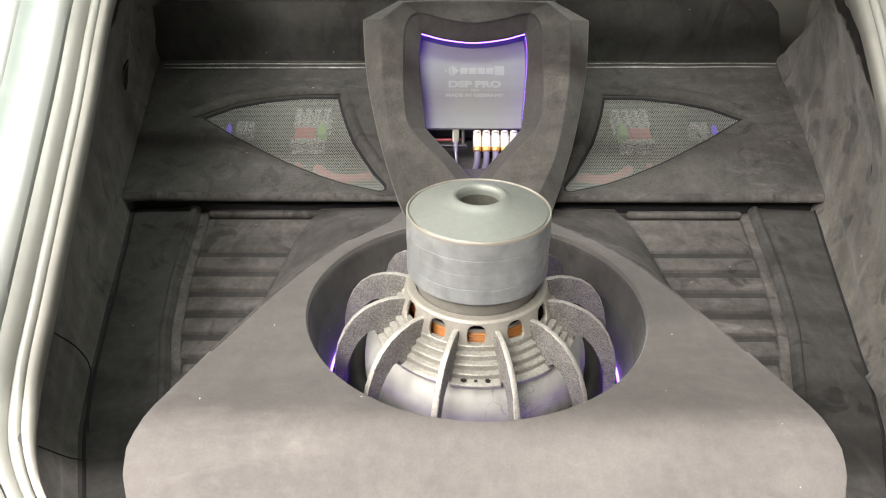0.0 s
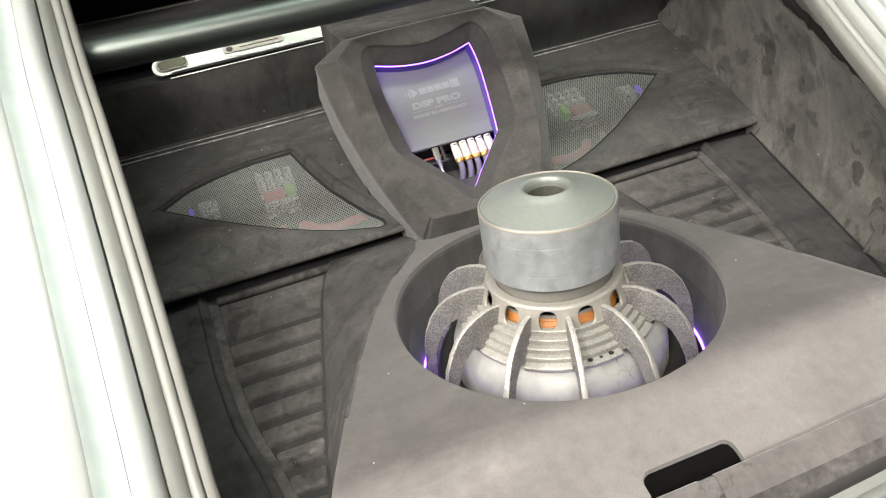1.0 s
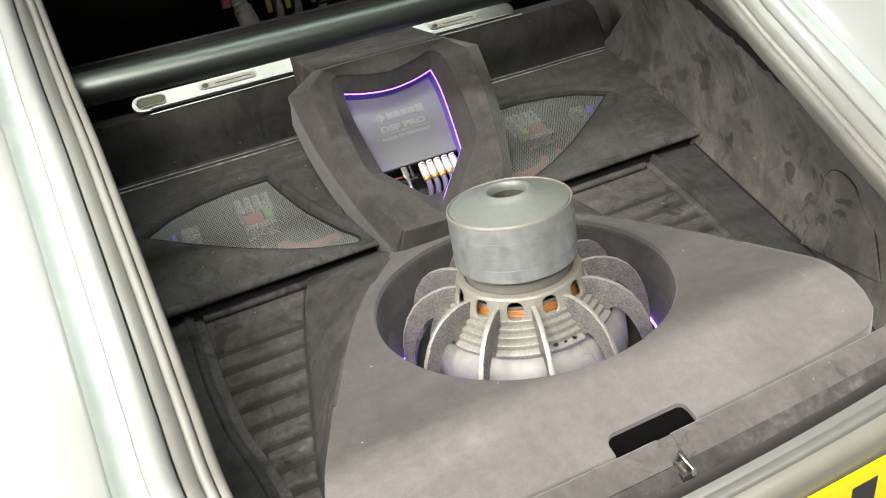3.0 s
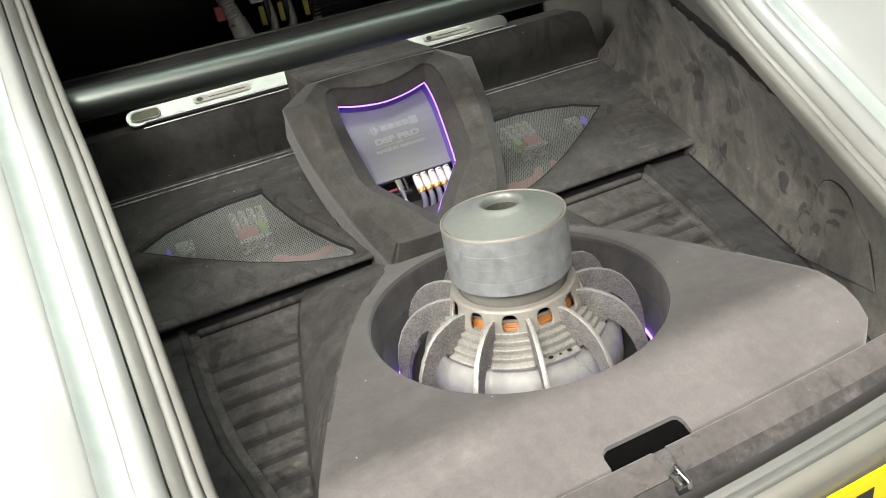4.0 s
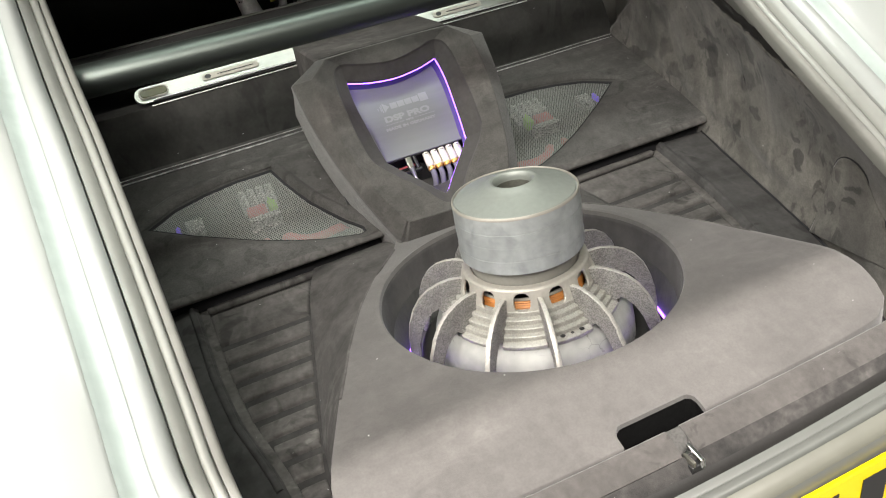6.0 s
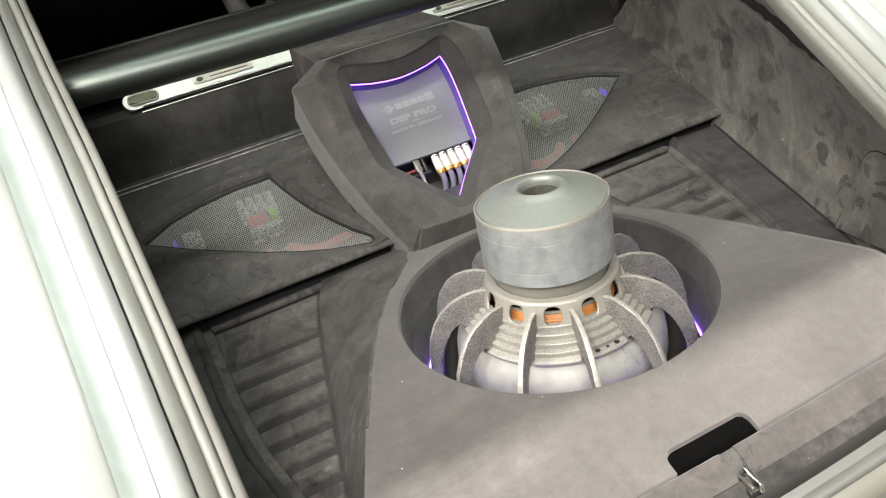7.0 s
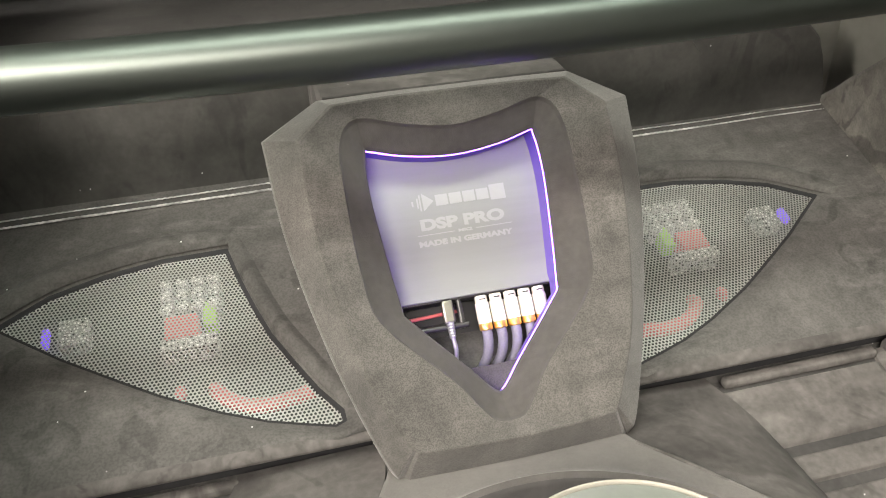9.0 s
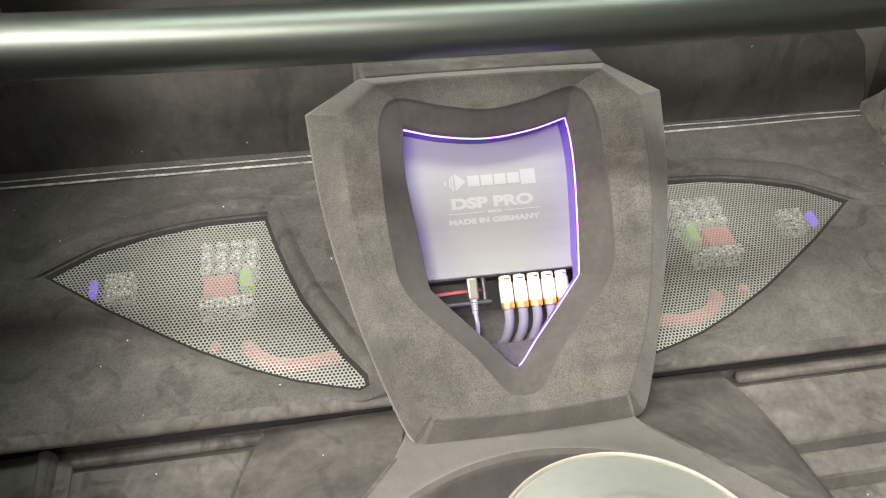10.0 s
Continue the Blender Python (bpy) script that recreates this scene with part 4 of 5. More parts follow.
def build_enclosure():
    box_ob = thing("subwoofer_enclosure", "grey suede covered enclosure with a round well", "speaker box")
    n = 240
    rings = []
    spec = [(0.1885, -0.036), (0.189, -0.03), (0.2035, 0.060), (0.2045, 0.068), (0.2065, 0.0728)]
    for r, z in spec:
        rings.append([(SUB[0] + r * math.cos(2 * math.pi * k / n), SUB[1] + r * math.sin(2 * math.pi * k / n), z) for k in range(n)])
    for f in np.linspace(0.06, 1, 14):
        ring = []
        for k in range(n):
            a = 2 * math.pi * k / n
            ro = outline_at(a) - 0.0015
            r = 0.21 + (ro - 0.21) * f
            x, y = SUB[0] + r * math.cos(a), SUB[1] + r * math.sin(a)
            ring.append((x, y, top_z(x, y)))
        rings.append(ring)
    for out, down in ((-0.0005, 0.0006), (0.0, 0.002), (0.0, 0.02), (-0.002, 0.1), (-0.004, 0.24)):
        ring = []
        for k in range(n):
            a = 2 * math.pi * k / n
            ro = outline_at(a) + out
            x, y = SUB[0] + ro * math.cos(a), SUB[1] + ro * math.sin(a)
            ring.append((x, y, top_z(x, y) - down))
        rings.append(ring)
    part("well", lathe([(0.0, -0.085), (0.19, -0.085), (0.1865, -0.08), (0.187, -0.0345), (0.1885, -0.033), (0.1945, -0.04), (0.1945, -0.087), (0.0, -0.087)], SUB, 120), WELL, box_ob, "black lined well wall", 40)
    # wall and sleeve step darker downwards: the well's shade put into colour
    part("well_wall", lathe([(0.1962, 0.0215), (0.1967, 0.0222), (0.2026, 0.0605), (0.2036, 0.066), (0.205, 0.0672)], SUB, 120), SUEDE_WELL_SHADE, box_ob, "smooth suede well wall, darkened in colour for shade", 60)
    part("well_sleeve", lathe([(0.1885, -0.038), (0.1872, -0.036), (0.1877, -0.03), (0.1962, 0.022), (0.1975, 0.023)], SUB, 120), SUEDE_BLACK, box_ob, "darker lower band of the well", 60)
    rings.insert(0, [(SUB[0] + 0.197 * math.cos(2 * math.pi * k / n), SUB[1] + 0.197 * math.sin(2 * math.pi * k / n), -0.09) for k in range(n)])
    rings.insert(1, [(SUB[0] + 0.197 * math.cos(2 * math.pi * k / n), SUB[1] + 0.197 * math.sin(2 * math.pi * k / n), 0.01) for k in range(n)])
    rings.append(rings[0])
    bm = loft(bmesh.new(), rings, True)
    bmesh.ops.remove_doubles(bm, verts=bm.verts, dist=1e-6)
    ob = part("body", bm, SUEDE, box_ob, smooth=50)
    # hand slot at the sill
    cut = new("cutter", finish("cutter", box(-0.018, 0.534, 0.0, 0.104, 0.043, 0.16, 0.011, 4), FELT_BLACK))
    mod = ob.modifiers.new("slot", "BOOLEAN")
    mod.object, mod.operation, mod.solver = cut, "DIFFERENCE", "EXACT"
    dg = bpy.context.evaluated_depsgraph_get()
    me = bpy.data.meshes.new_from_object(ob.evaluated_get(dg))
    ob.modifiers.clear()
    ob.data = me
    bpy.data.objects.remove(cut)
    liner = bmesh.new()
    loop = [(-0.0685, 0.5338), (-0.0685, 0.546), (-0.0660, 0.552), (-0.0605, 0.5545), (0.0245, 0.5545), (0.0300, 0.552), (0.0325, 0.546), (0.0325, 0.5338)]
    loft(liner, [[(x, y, -0.045) for x, y in loop], [(x, y, top_z(x, y) - 0.0045) for x, y in loop]], True, True)
    # liner blackened to imitate the shade of a deep slot
    part("slot_liner", liner, SLOT_SHADE, box_ob, "inside of the hand slot, blackened in colour for its shade", None)
    # sloping wings behind the well
    for s in (-1, 1):
        A = [(0.102, 1.1455, 0.041), (0.123, 1.052, 0.062), (0.186, 0.966, 0.0685), (0.236, 0.886, 0.0692), (0.272, 0.81, 0.0675), (0.304, 0.738, 0.064), (0.326, 0.672, 0.058)]
        Bq = [(x, y, floor_z(y) + 0.013 - 0.012 * max(0.0, (y - 1.13) / 0.03)) for y, x in reversed(WING_FOOT[1:])]
        a, b = spline(A, 24), spline(Bq, 24)
        rings = []
        for idx, (p, q) in enumerate(zip(a, b)):
            ring = [p + Vector((0, 0, -0.03))]
            for k in range(6):
                u = k / 5
                w = p.lerp(q, u)
                w.z += 0.010 * math.sin(math.pi * u) * min(1, idx / 5)
                ring.append(w)
            ring.append(q + Vector((0.003, 0, -0.06)))
            if idx == 0:
                rings.append([(s * (v.x - 0.004) + SUB[0], v.y + 0.0035, v.z - (0.03 if k else 0)) for k, v in enumerate(ring)])
                rings.append([(s * (v.x - 0.004) + SUB[0], v.y + 0.0025, v.z - 0.003) for v in ring])
            rings.append([(s * (v.x - 0.004) + SUB[0], v.y, v.z) for v in ring])
        part("wing", loft(bmesh.new(), rings, closed=False), SUEDE_WING, box_ob, smooth=60)
        roll = spline([(s * (x - 0.002) + SUB[0], y, top_z(x, y) - 0.0012) for x, y in OUTLINE[8:14]], 40)
        part("seam_roll", tube([p + Vector((0, 0, 0.0006 * noise.noise(p * 60))) for p in roll], 0.0022, 8), SUEDE_LIP, box_ob, "scuffed rolled seam")
        back = [(0.0, 1.045, 0.060), (s * 0.124 + SUB[0], 1.045, 0.060), (s * 0.101 + SUB[0], 1.160, 0.037), (0.0, 1.160, 0.037)]
        bm = bmesh.new()
        bm.faces.new([bm.verts.new(p) for p in back])
        part("rear_deck", bm, SUEDE_WING, box_ob, smooth=None)


build_enclosure()


def build_sill_trim():
    trim = thing("sill_trim", "suede covered sill strip with a latch notch", "sill trim")
    body = ((0.5322, -0.05), (0.5321, 0.0265), (0.5314, 0.0286), (0.529, 0.0292), (0.522, 0.0272), (0.512, 0.0215), (0.503, 0.0152))
    edge = ((0.503, 0.0152), (0.4965, 0.0102), (0.49, 0.003), (0.483, -0.006), (0.480, -0.03))

    def strip(x0, x1, dip=0.0, profile=body):
        rings = []
        for x in np.linspace(x0, x1, 18):
            b = 0.06 * x * x
            rings.append([(x, y + b, z - dip * (0.1 if y > 0.513 else 1)) for y, z in profile])
        bm = loft(bmesh.new(), rings, closed=False)
        for e in (0, -1) if profile is body else ():
            vs = [v for v in bm.verts if abs(v.co.x - (x0, x1)[e]) < 1e-6]
            vs.sort(key=lambda v: v.index)
            if len(vs) > 2:
                bm.faces.new(vs)
        return bm
    part("strip", strip(-0.38, -0.021), SUEDE_STRIP, trim, smooth=60)
    part("strip", strip(-0.003, 0.38, 0.001), SUEDE_STRIP, trim, smooth=60)
    part("strip_edge", strip(-0.38, 0.38, 0.0008, edge), SUEDE_GRIME, trim, "grimy rolled edge of the strip", smooth=60)
    part("strip_base", strip(-0.021, -0.003, 0.016), SUEDE_DARK, trim, smooth=60)
    latch = thing("boot_latch", "dark steel boot latch in the sill notch", "latch")
    part("housing", box(-0.012, 0.5, 0.004, 0.017, 0.022, 0.012, 0.002), BLACK_METAL, latch)
    part("claw", box(-0.0165, 0.498, 0.0125, 0.004, 0.018, 0.008, 0.0015), STEEL, latch)
    part("striker", tube([(-0.0065, 0.490, 0.006), (-0.0065, 0.490, 0.0135), (-0.0065, 0.511, 0.0185), (-0.0065, 0.511, 0.008)], 0.0032, 10), CHROME, latch, "shiny steel striker")
    part("pawl", box(-0.0125, 0.505, 0.0145, 0.006, 0.006, 0.005, 0.001), CHROME, latch)


build_sill_trim()


# ---- the subwoofer ----
def build_sub():
    sub = thing("subwoofer", "large inverted subwoofer with finned cast basket and grey motor", "subwoofer", at=(*SUB, 0))

    def leaned(bm):     # the stack sits a touch lower towards the cabin
        for v in bm.verts:
            v.co.z -= (0.004 + 0.024 * v.co.y) * max(0.0, (v.co.z - 0.12) / 0.085)
        return bm

    part("vent_wall", leaned(lathe([(0.0235, 0.165), (0.0235, 0.2135)], segs=64)), BORE, sub, "dull vent bore")
    part("top_plate", leaned(lathe([(0.0236, 0.2128), (0.0238, 0.2180), (0.0247, 0.2218), (0.0266, 0.2246), (0.0295, 0.2256), (0.0325, 0.2248), (0.0355, 0.2226), (0.039, 0.2205), (0.045, 0.2186), (0.0782, 0.2068), (0.0790, 0.2060), (0.0790, 0.201)], segs=96)), MOTOR_TOP, sub, "turned steel plate with flared vent lip", 30)
    part("vent_bottom", leaned(lathe([(0.0, 0.178), (0.0237, 0.178)], segs=32)), BORE, sub)
    part("rim", leaned(lathe([(0.0806, 0.202), (0.0807, 0.2066), (0.0812, 0.2074), (0.0820, 0.2074), (0.0829, 0.2064), (0.0832, 0.2036)], segs=96)), RIM_PALE, sub, "pale machined rim")
    z = 0.2038
    for k, h in enumerate((0.020, 0.019, 0.019, 0.0185)):
        r = 0.0830 + 0.0003 * (k % 2)
        prof = [(0.06, z), (r - 0.0002, z), (r, z - 0.0004), (r, z - h + 0.0004), (r - 0.0002, z - h), (0.06, z - h)]
        bm = lathe(prof, segs=128)
        for v in bm.verts:      # uneven joint lines
            a = math.atan2(v.co.y, v.co.x)
            v.co.z += 0.0012 * noise.noise((4 * math.cos(a), 4 * math.sin(a), 7.0 * (k + (v.co.z < z - h / 2)))) * (0 < k + (v.co.z < z - h / 2) < 4)
        part("motor_slab", leaned(bm), MOTOR, sub, smooth=25)
        z -= h + 0.0002
    part("spacer", lathe([(0.066, 0.130), (0.0735, 0.128), (0.0725, 0.100), (0.066, 0.1)], segs=64), SPACER, sub, "dull grey spacer under the motor")
    # basket crown with twelve windows
    bm = bmesh.new()
    per, rows = 72, 33
    turn = radians(-2)
    cols = per * 12
    prof = [(0.0745, 0.1055), (0.0825, 0.105), (0.0848, 0.1035)] + [(0.0855 + 0.00023 * k, 0.102 - 0.00082 * k) for k in range(rows)]
    grid = [[bm.verts.new((r * math.cos(2 * math.pi * (c - per / 2) / cols - math.pi / 2 + turn), r * math.sin(2 * math.pi * (c - per / 2) / cols - math.pi / 2 + turn), zz)) for c in range(cols)] for r, zz in prof]
    for j in range(len(prof) - 1):
        for c in range(cols):
            u, v = ((c % per) - (per - 1) / 2) / 16.6, (j - 18.9) / 14.4
            if abs(u) ** 2.6 + abs(v) ** 2.6 < 1:
                continue
            bm.faces.new((grid[j][c], grid[j][(c + 1) % cols], grid[j + 1][(c + 1) % cols], grid[j + 1][c]))
    crown = part("crown", bm, RINGMETAL, sub, "pale ring pierced by oval windows", 50)
    so = crown.modifiers.new("thickness", "SOLIDIFY")
    so.thickness, so.offset = 0.004, -1
    part("voice_coil", lathe([(0.0752 + 0.0016 * (k % 2), 0.0825 - 0.0019 * k) for k in range(12)], segs=64), COPPER, sub, "orange copper winding")
    part("former_ring", lathe([(0.0745, 0.0875), (0.0772, 0.0875), (0.0775, 0.0862), (0.0772, 0.0842), (0.0745, 0.0842)], segs=64), RINGMETAL, sub, "pale winding former")
    for k in range(12):     # leads running slantwise to the winding
        a0 = 2 * math.pi * k / 12 + radians(9)
        lead = [(0.0795 * math.cos(a0 + 0.12 * u), 0.0795 * math.sin(a0 + 0.12 * u), 0.099 - 0.024 * u) for u in (0, 0.35, 0.7, 1)]
        part("winding_lead", tube(lead, 0.0013, 6), COPPER_DARK, sub, "dark copper lead")
    fin_shape = [(0.085, 0.0925), (0.093, 0.095), (0.106, 0.0955), (0.121, 0.0925), (0.137, 0.086), (0.1515, 0.0745), (0.1635, 0.058), (0.1715, 0.038), (0.1765, 0.015), (0.1785, -0.01), (0.179, -0.07), (0.166, -0.07), (0.1655, -0.02), (0.163, 0.004), (0.157, 0.025), (0.148, 0.041), (0.137, 0.052), (0.127, 0.056), (0.119, 0.044), (0.09, 0.05), (0.085, 0.072)]
    fin = prism(fin_shape, -0.0035, 0.0035, lambda u, v, w: (u, w, v), 0)
    bmesh.ops.bevel(fin, geom=[e for e in fin.edges if abs(e.verts[0].co.y - e.verts[1].co.y) < 1e-6], offset=0.0016, segments=2, affect="EDGES", profile=0.5)
    fin_me = finish("fin", fin, CAST, 40)
    fin_me.materials.append(CAST_EDGE)
    for p in fin_me.polygons:
        p.material_index = 1 if abs(p.normal.y) < 0.9 else 0
    step_prof = [(0.086, 0.0775), (0.0925, 0.0775), (0.0935, 0.0765), (0.0935, 0.0705), (0.1, 0.0700), (0.101, 0.069), (0.101, 0.063), (0.1075, 0.0625), (0.1085, 0.0615), (0.1085, 0.0555), (0.1145, 0.055), (0.1155, 0.054), (0.1155, 0.0485), (0.1225, 0.047), (0.124, 0.0455), (0.1235, 0.0415), (0.118, 0.036), (0.086, 0.036)]
    steps = bmesh.new()
    loft(steps, [[(r * math.cos(a), r * math.sin(a), zz) for r, zz in step_prof] for a in np.linspace(radians(-13.2), radians(13.2), 9)], closed=False)
    step_me = finish("terrace", steps, CAST_FINE, 35)
    for k in range(12):
        a = radians(-90 + 15 + 30 * k) + turn
        f = new("fin", fin_me)
        f.parent, f.rotation_euler = sub, (0, 0, a)
        t = new("terrace", step_me)
        t.parent, t.rotation_euler = sub, (0, 0, a - radians(15))
        tagged(f, "cast aluminium fin with rough sides"), tagged(t, "stepped cast web")
    for da in (-6.5, 0, 6.5):
        rr = 0.0026 if da else 0.0015
        a = radians(-90 + da) + turn
        part("screw_hole", lathe([(0.0, 0.0), (rr, 0.0), (rr + 0.0008, 0.001)], segs=14), BLACK, sub, m=Matrix.Translation((0.119 * math.cos(a), 0.119 * math.sin(a), 0.0484)) )
    part("cone", lathe([(0.108, 0.042), (0.115, 0.0398), (0.122, 0.0362), (0.129, 0.0302), (0.1345, 0.022), (0.138, 0.012), (0.1395, 0.0), (0.14, -0.03)], segs=96), CONE, sub, "smooth grey cone back", 60)
    part("surround", lathe([(0.1385, -0.035), (0.1392, -0.022), (0.1415, -0.0155), (0.146, -0.011), (0.1515, -0.0095), (0.157, -0.011), (0.1615, -0.0155), (0.164, -0.022), (0.1665, -0.035), (0.175, -0.06), (0.183, -0.075)], segs=96), RUBBER, sub, "black rubber surround", 60)
    part("led_ring", lathe([(0.1838, -0.036), (0.1862, -0.036), (0.1862, -0.0325), (0.184, -0.0325), (0.1838, -0.036)], segs=96), VIOLET_RING, sub, "violet light strip in the well", None)


build_sub()


# ---- shield-shaped housing with the signal processor ----
B0, VV, NN = Vector((0.0, 1.068, 0.057)), Vector((0, 0.656, 0.755)), Vector((0, -0.755, 0.656))
SHIELD = Matrix.Translation(B0) @ Matrix(((1, 0, 0, 0), (0, VV.y, NN.y, 0), (0, VV.z, NN.z, 0), (0, 0, 0, 1)))
OUTER = [(0, 0.360), (0.06, 0.360), (0.124, 0.359), (0.179, 0.326), (0.174, 0.255), (0.164, 0.19), (0.145, 0.11), (0.119, 0.03), (0.103, -0.002), (0.05, -0.004), (0, -0.005)]
RIDGE = [(0, 0.345), (0.058, 0.345), (0.112, 0.343), (0.146, 0.313), (0.146, 0.255), (0.139, 0.185), (0.121, 0.10), (0.097, 0.044), (0.0885, 0.030), (0.045, 0.0270), (0, 0.026)]
RECESS = [(0, 0.313), (0.045, 0.320), (0.088, 0.330), (0.106, 0.307), (0.1085, 0.25), (0.1065, 0.19), (0.0965, 0.142), (0.0442, 0.084), (0.022, 0.053), (0.012, 0.043), (0, 0.041)]
WINDOW = [(0, 0.292), (0.045, 0.297), (0.082, 0.307), (0.0845, 0.285), (0.084, 0.25), (0.0785, 0.19), (0.0735, 0.148), (0.050, 0.121), (0.024, 0.092), (0.008, 0.0725), (0, 0.066)]


def both(half, dx=0.0):
    return [(x + dx, y) for x, y in half] + [(dx - x, y) for x, y in reversed(half[1:-1])]


def fine(half, corners):
    """Five points a side, smooth but at the listed corners."""
    marks = [0] + list(corners) + [len(half) - 1]
    out = []
    for a, b in zip(marks, marks[1:]):
        seg = [Vector((x, y, 0)) for x, y in half[a:b + 1]]
        if a == 0:      # level where the two halves meet
            out += [(p.x, p.y) for p in spline([Vector((-half[1][0], half[1][1], 0))] + seg, (b + 1) * 4 + 1)][4:-1]
        else:
            out += [(p.x, p.y) for p in spline(seg, (b - a) * 4 + 1)][:-1]
    return out + [half[-1]]


OUTER = fine(OUTER, (2, 3, 8))
RIDGE = fine(RIDGE, (2, 3, 8))
RECESS = fine(RECESS, ())
WINDOW = fine(WINDOW, (2, 6))


def shrink(half, k, c=(0, 0.18)):
    return [(c[0] + (x - c[0]) * k, c[1] + (y - c[1]) * k) for x, y in half]


def build_shield():
    house = thing("processor_housing", "shield-shaped grey suede housing round a lit window", "housing")
    house.matrix_basis = SHIELD
    rings = [(shrink(OUTER, 0.97), -0.10, 0), (shrink(OUTER, 0.985), -0.03, 0), (OUTER, -0.008, 0), (OUTER, -0.001, 0), (shrink(OUTER, 0.99), 0.003, 0), (RIDGE, 0.0262, -0.002), (shrink(RIDGE, 0.988), 0.0268, -0.002), ([(a[0] * 0.5 + b[0] * 0.5, a[1] * 0.5 + b[1] * 0.5) for a, b in zip(RIDGE, RECESS)], 0.0225, -0.004), (RECESS, 0.0175, -0.005), (shrink(RECESS, 0.985), 0.014, -0.005), (shrink(WINDOW, 1.02), -0.003, -0.004), (WINDOW, -0.006, -0.004), (WINDOW, -0.0085, -0.004), (shrink(WINDOW, 1.03), -0.0092, -0.004)]
    # from this ring inwards the suede is darkened to imitate shade
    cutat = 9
    for nm, rr, material in (("shell", rings[:cutat], SUEDE_SHIELD), ("recess", rings[cutat - 1:], SUEDE_RECESS_SHADE)):
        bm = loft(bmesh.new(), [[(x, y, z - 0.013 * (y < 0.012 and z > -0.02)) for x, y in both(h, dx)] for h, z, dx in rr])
        shell = part(nm, bm, material, house, "" if nm == "shell" else "suede recess round the window, shade put in its colour", smooth=22)
        be = shell.modifiers.new("soft", "BEVEL")
        be.width, be.segments, be.limit_method, be.angle_limit = 0.0042, 3, "ANGLE", radians(18)
        be.harden_normals = True
    strip = [(-x, y) for x, y in reversed(WINDOW[:-2])] + WINDOW[1:-2]
    dense = [Vector((x * 1.016 - 0.004, 0.18 + (y - 0.18) * 1.012, -0.0122)) for x, y in strip]
    part("led_strip", tube(dense, 0.001, 8), VIOLET, house, "violet light strip round the window", 180)
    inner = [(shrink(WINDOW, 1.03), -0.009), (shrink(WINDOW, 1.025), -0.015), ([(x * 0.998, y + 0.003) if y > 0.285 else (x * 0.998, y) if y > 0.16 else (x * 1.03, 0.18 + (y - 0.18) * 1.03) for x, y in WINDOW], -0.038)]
    # wall tinted violet to carry the glow of the strip
    part("inner_wall", loft(bmesh.new(), [[(x, y, z) for x, y in both(h, -0.004)] for h, z in inner]), INNER_GLOW, house, "inner wall with the strip's violet glow put in its colour", smooth=40)
    tip = prism([(-0.060, 0.110), (-0.03, 0.078), (-0.003, 0.052), (0.03, 0.078), (0.05, 0.104), (0.034, 0.0925), (0.0, 0.0905), (-0.03, 0.0915)], -0.034, -0.028, lambda u, v, w: (u, v, w))
    part("tip_ledge", tip, SUEDE_SHIELD, house, "suede ledge closing the window's tip", smooth=None)
    part("back_plate", box(0, 0.19, -0.095, 0.30, 0.34, 0.006, 0), BLACK, house, smooth=None)
    cap = bmesh.new()
    inv = SHIELD.inverted()
    rings = []
    for x, s in ((-0.122, 0.0), (-0.118, 0.004), (0.128, 0.004), (0.132, 0.0)):
        rings.append([inv @ Vector((x, y, z)) for y, z in ((1.30, 0.20), (1.305, 0.318 + s), (1.34, 0.322 + s), (1.492, 0.322 + s), (1.497, 0.20))])
    loft(cap, rings, closed=False, cap_start=False)
    for v in (rings[0], rings[-1]):
        cap.faces.new([cap.verts.new(p) for p in v])
    part("top_cap", cap, SUEDE_WING, house, smooth=30)
    part("cap_seam", tube([(x, 0.3604, -0.0015) for x in np.linspace(-0.118, 0.122, 6)], 0.0018, 6), SUEDE_GRIME, house, "dark seam under the cap")
    # foot below the shield
    foot = bmesh.new()
    rings = [[inv @ Vector((x, y, z)) for x, y, z in ((s * 0.116, 1.122, 0.03), (s * 0.118, 1.125, -0.02), (s * 0.13, 1.25, -0.02), (s * 0.14, 1.28, 0.06), (s * 0.12, 1.16, 0.06))] for s in (-1, -0.5, 0.5, 1)]
    loft(foot, rings, closed=True, cap_start=True, cap_end=True)
    part("foot", foot, SUEDE_SHIELD, house, smooth=30)


build_shield()


def text_mesh(body, x0, x1, y0, y1, z):
    """Lettering that fills the given rectangle."""
    cu = bpy.data.curves.new("lettering", "FONT")
    cu.body, cu.size, cu.extrude, cu.offset = body, 0.02, 0.0002, 0.001
    ob = new("lettering", cu)
    dg = bpy.context.evaluated_depsgraph_get()
    me = bpy.data.meshes.new_from_object(ob.evaluated_get(dg))
    bpy.data.objects.remove(ob)
    bm = bmesh.new()
    bm.from_mesh(me)
    bpy.data.meshes.remove(me)
    xs, ys = [v.co.x for v in bm.verts], [v.co.y for v in bm.verts]
    for v in bm.verts:
        v.co.x = x0 + (v.co.x - min(xs)) / (max(xs) - min(xs)) * (x1 - x0)
        v.co.y = y0 + (v.co.y - min(ys)) / (max(ys) - min(ys)) * (y1 - y0)
        v.co.z += z
    return bm


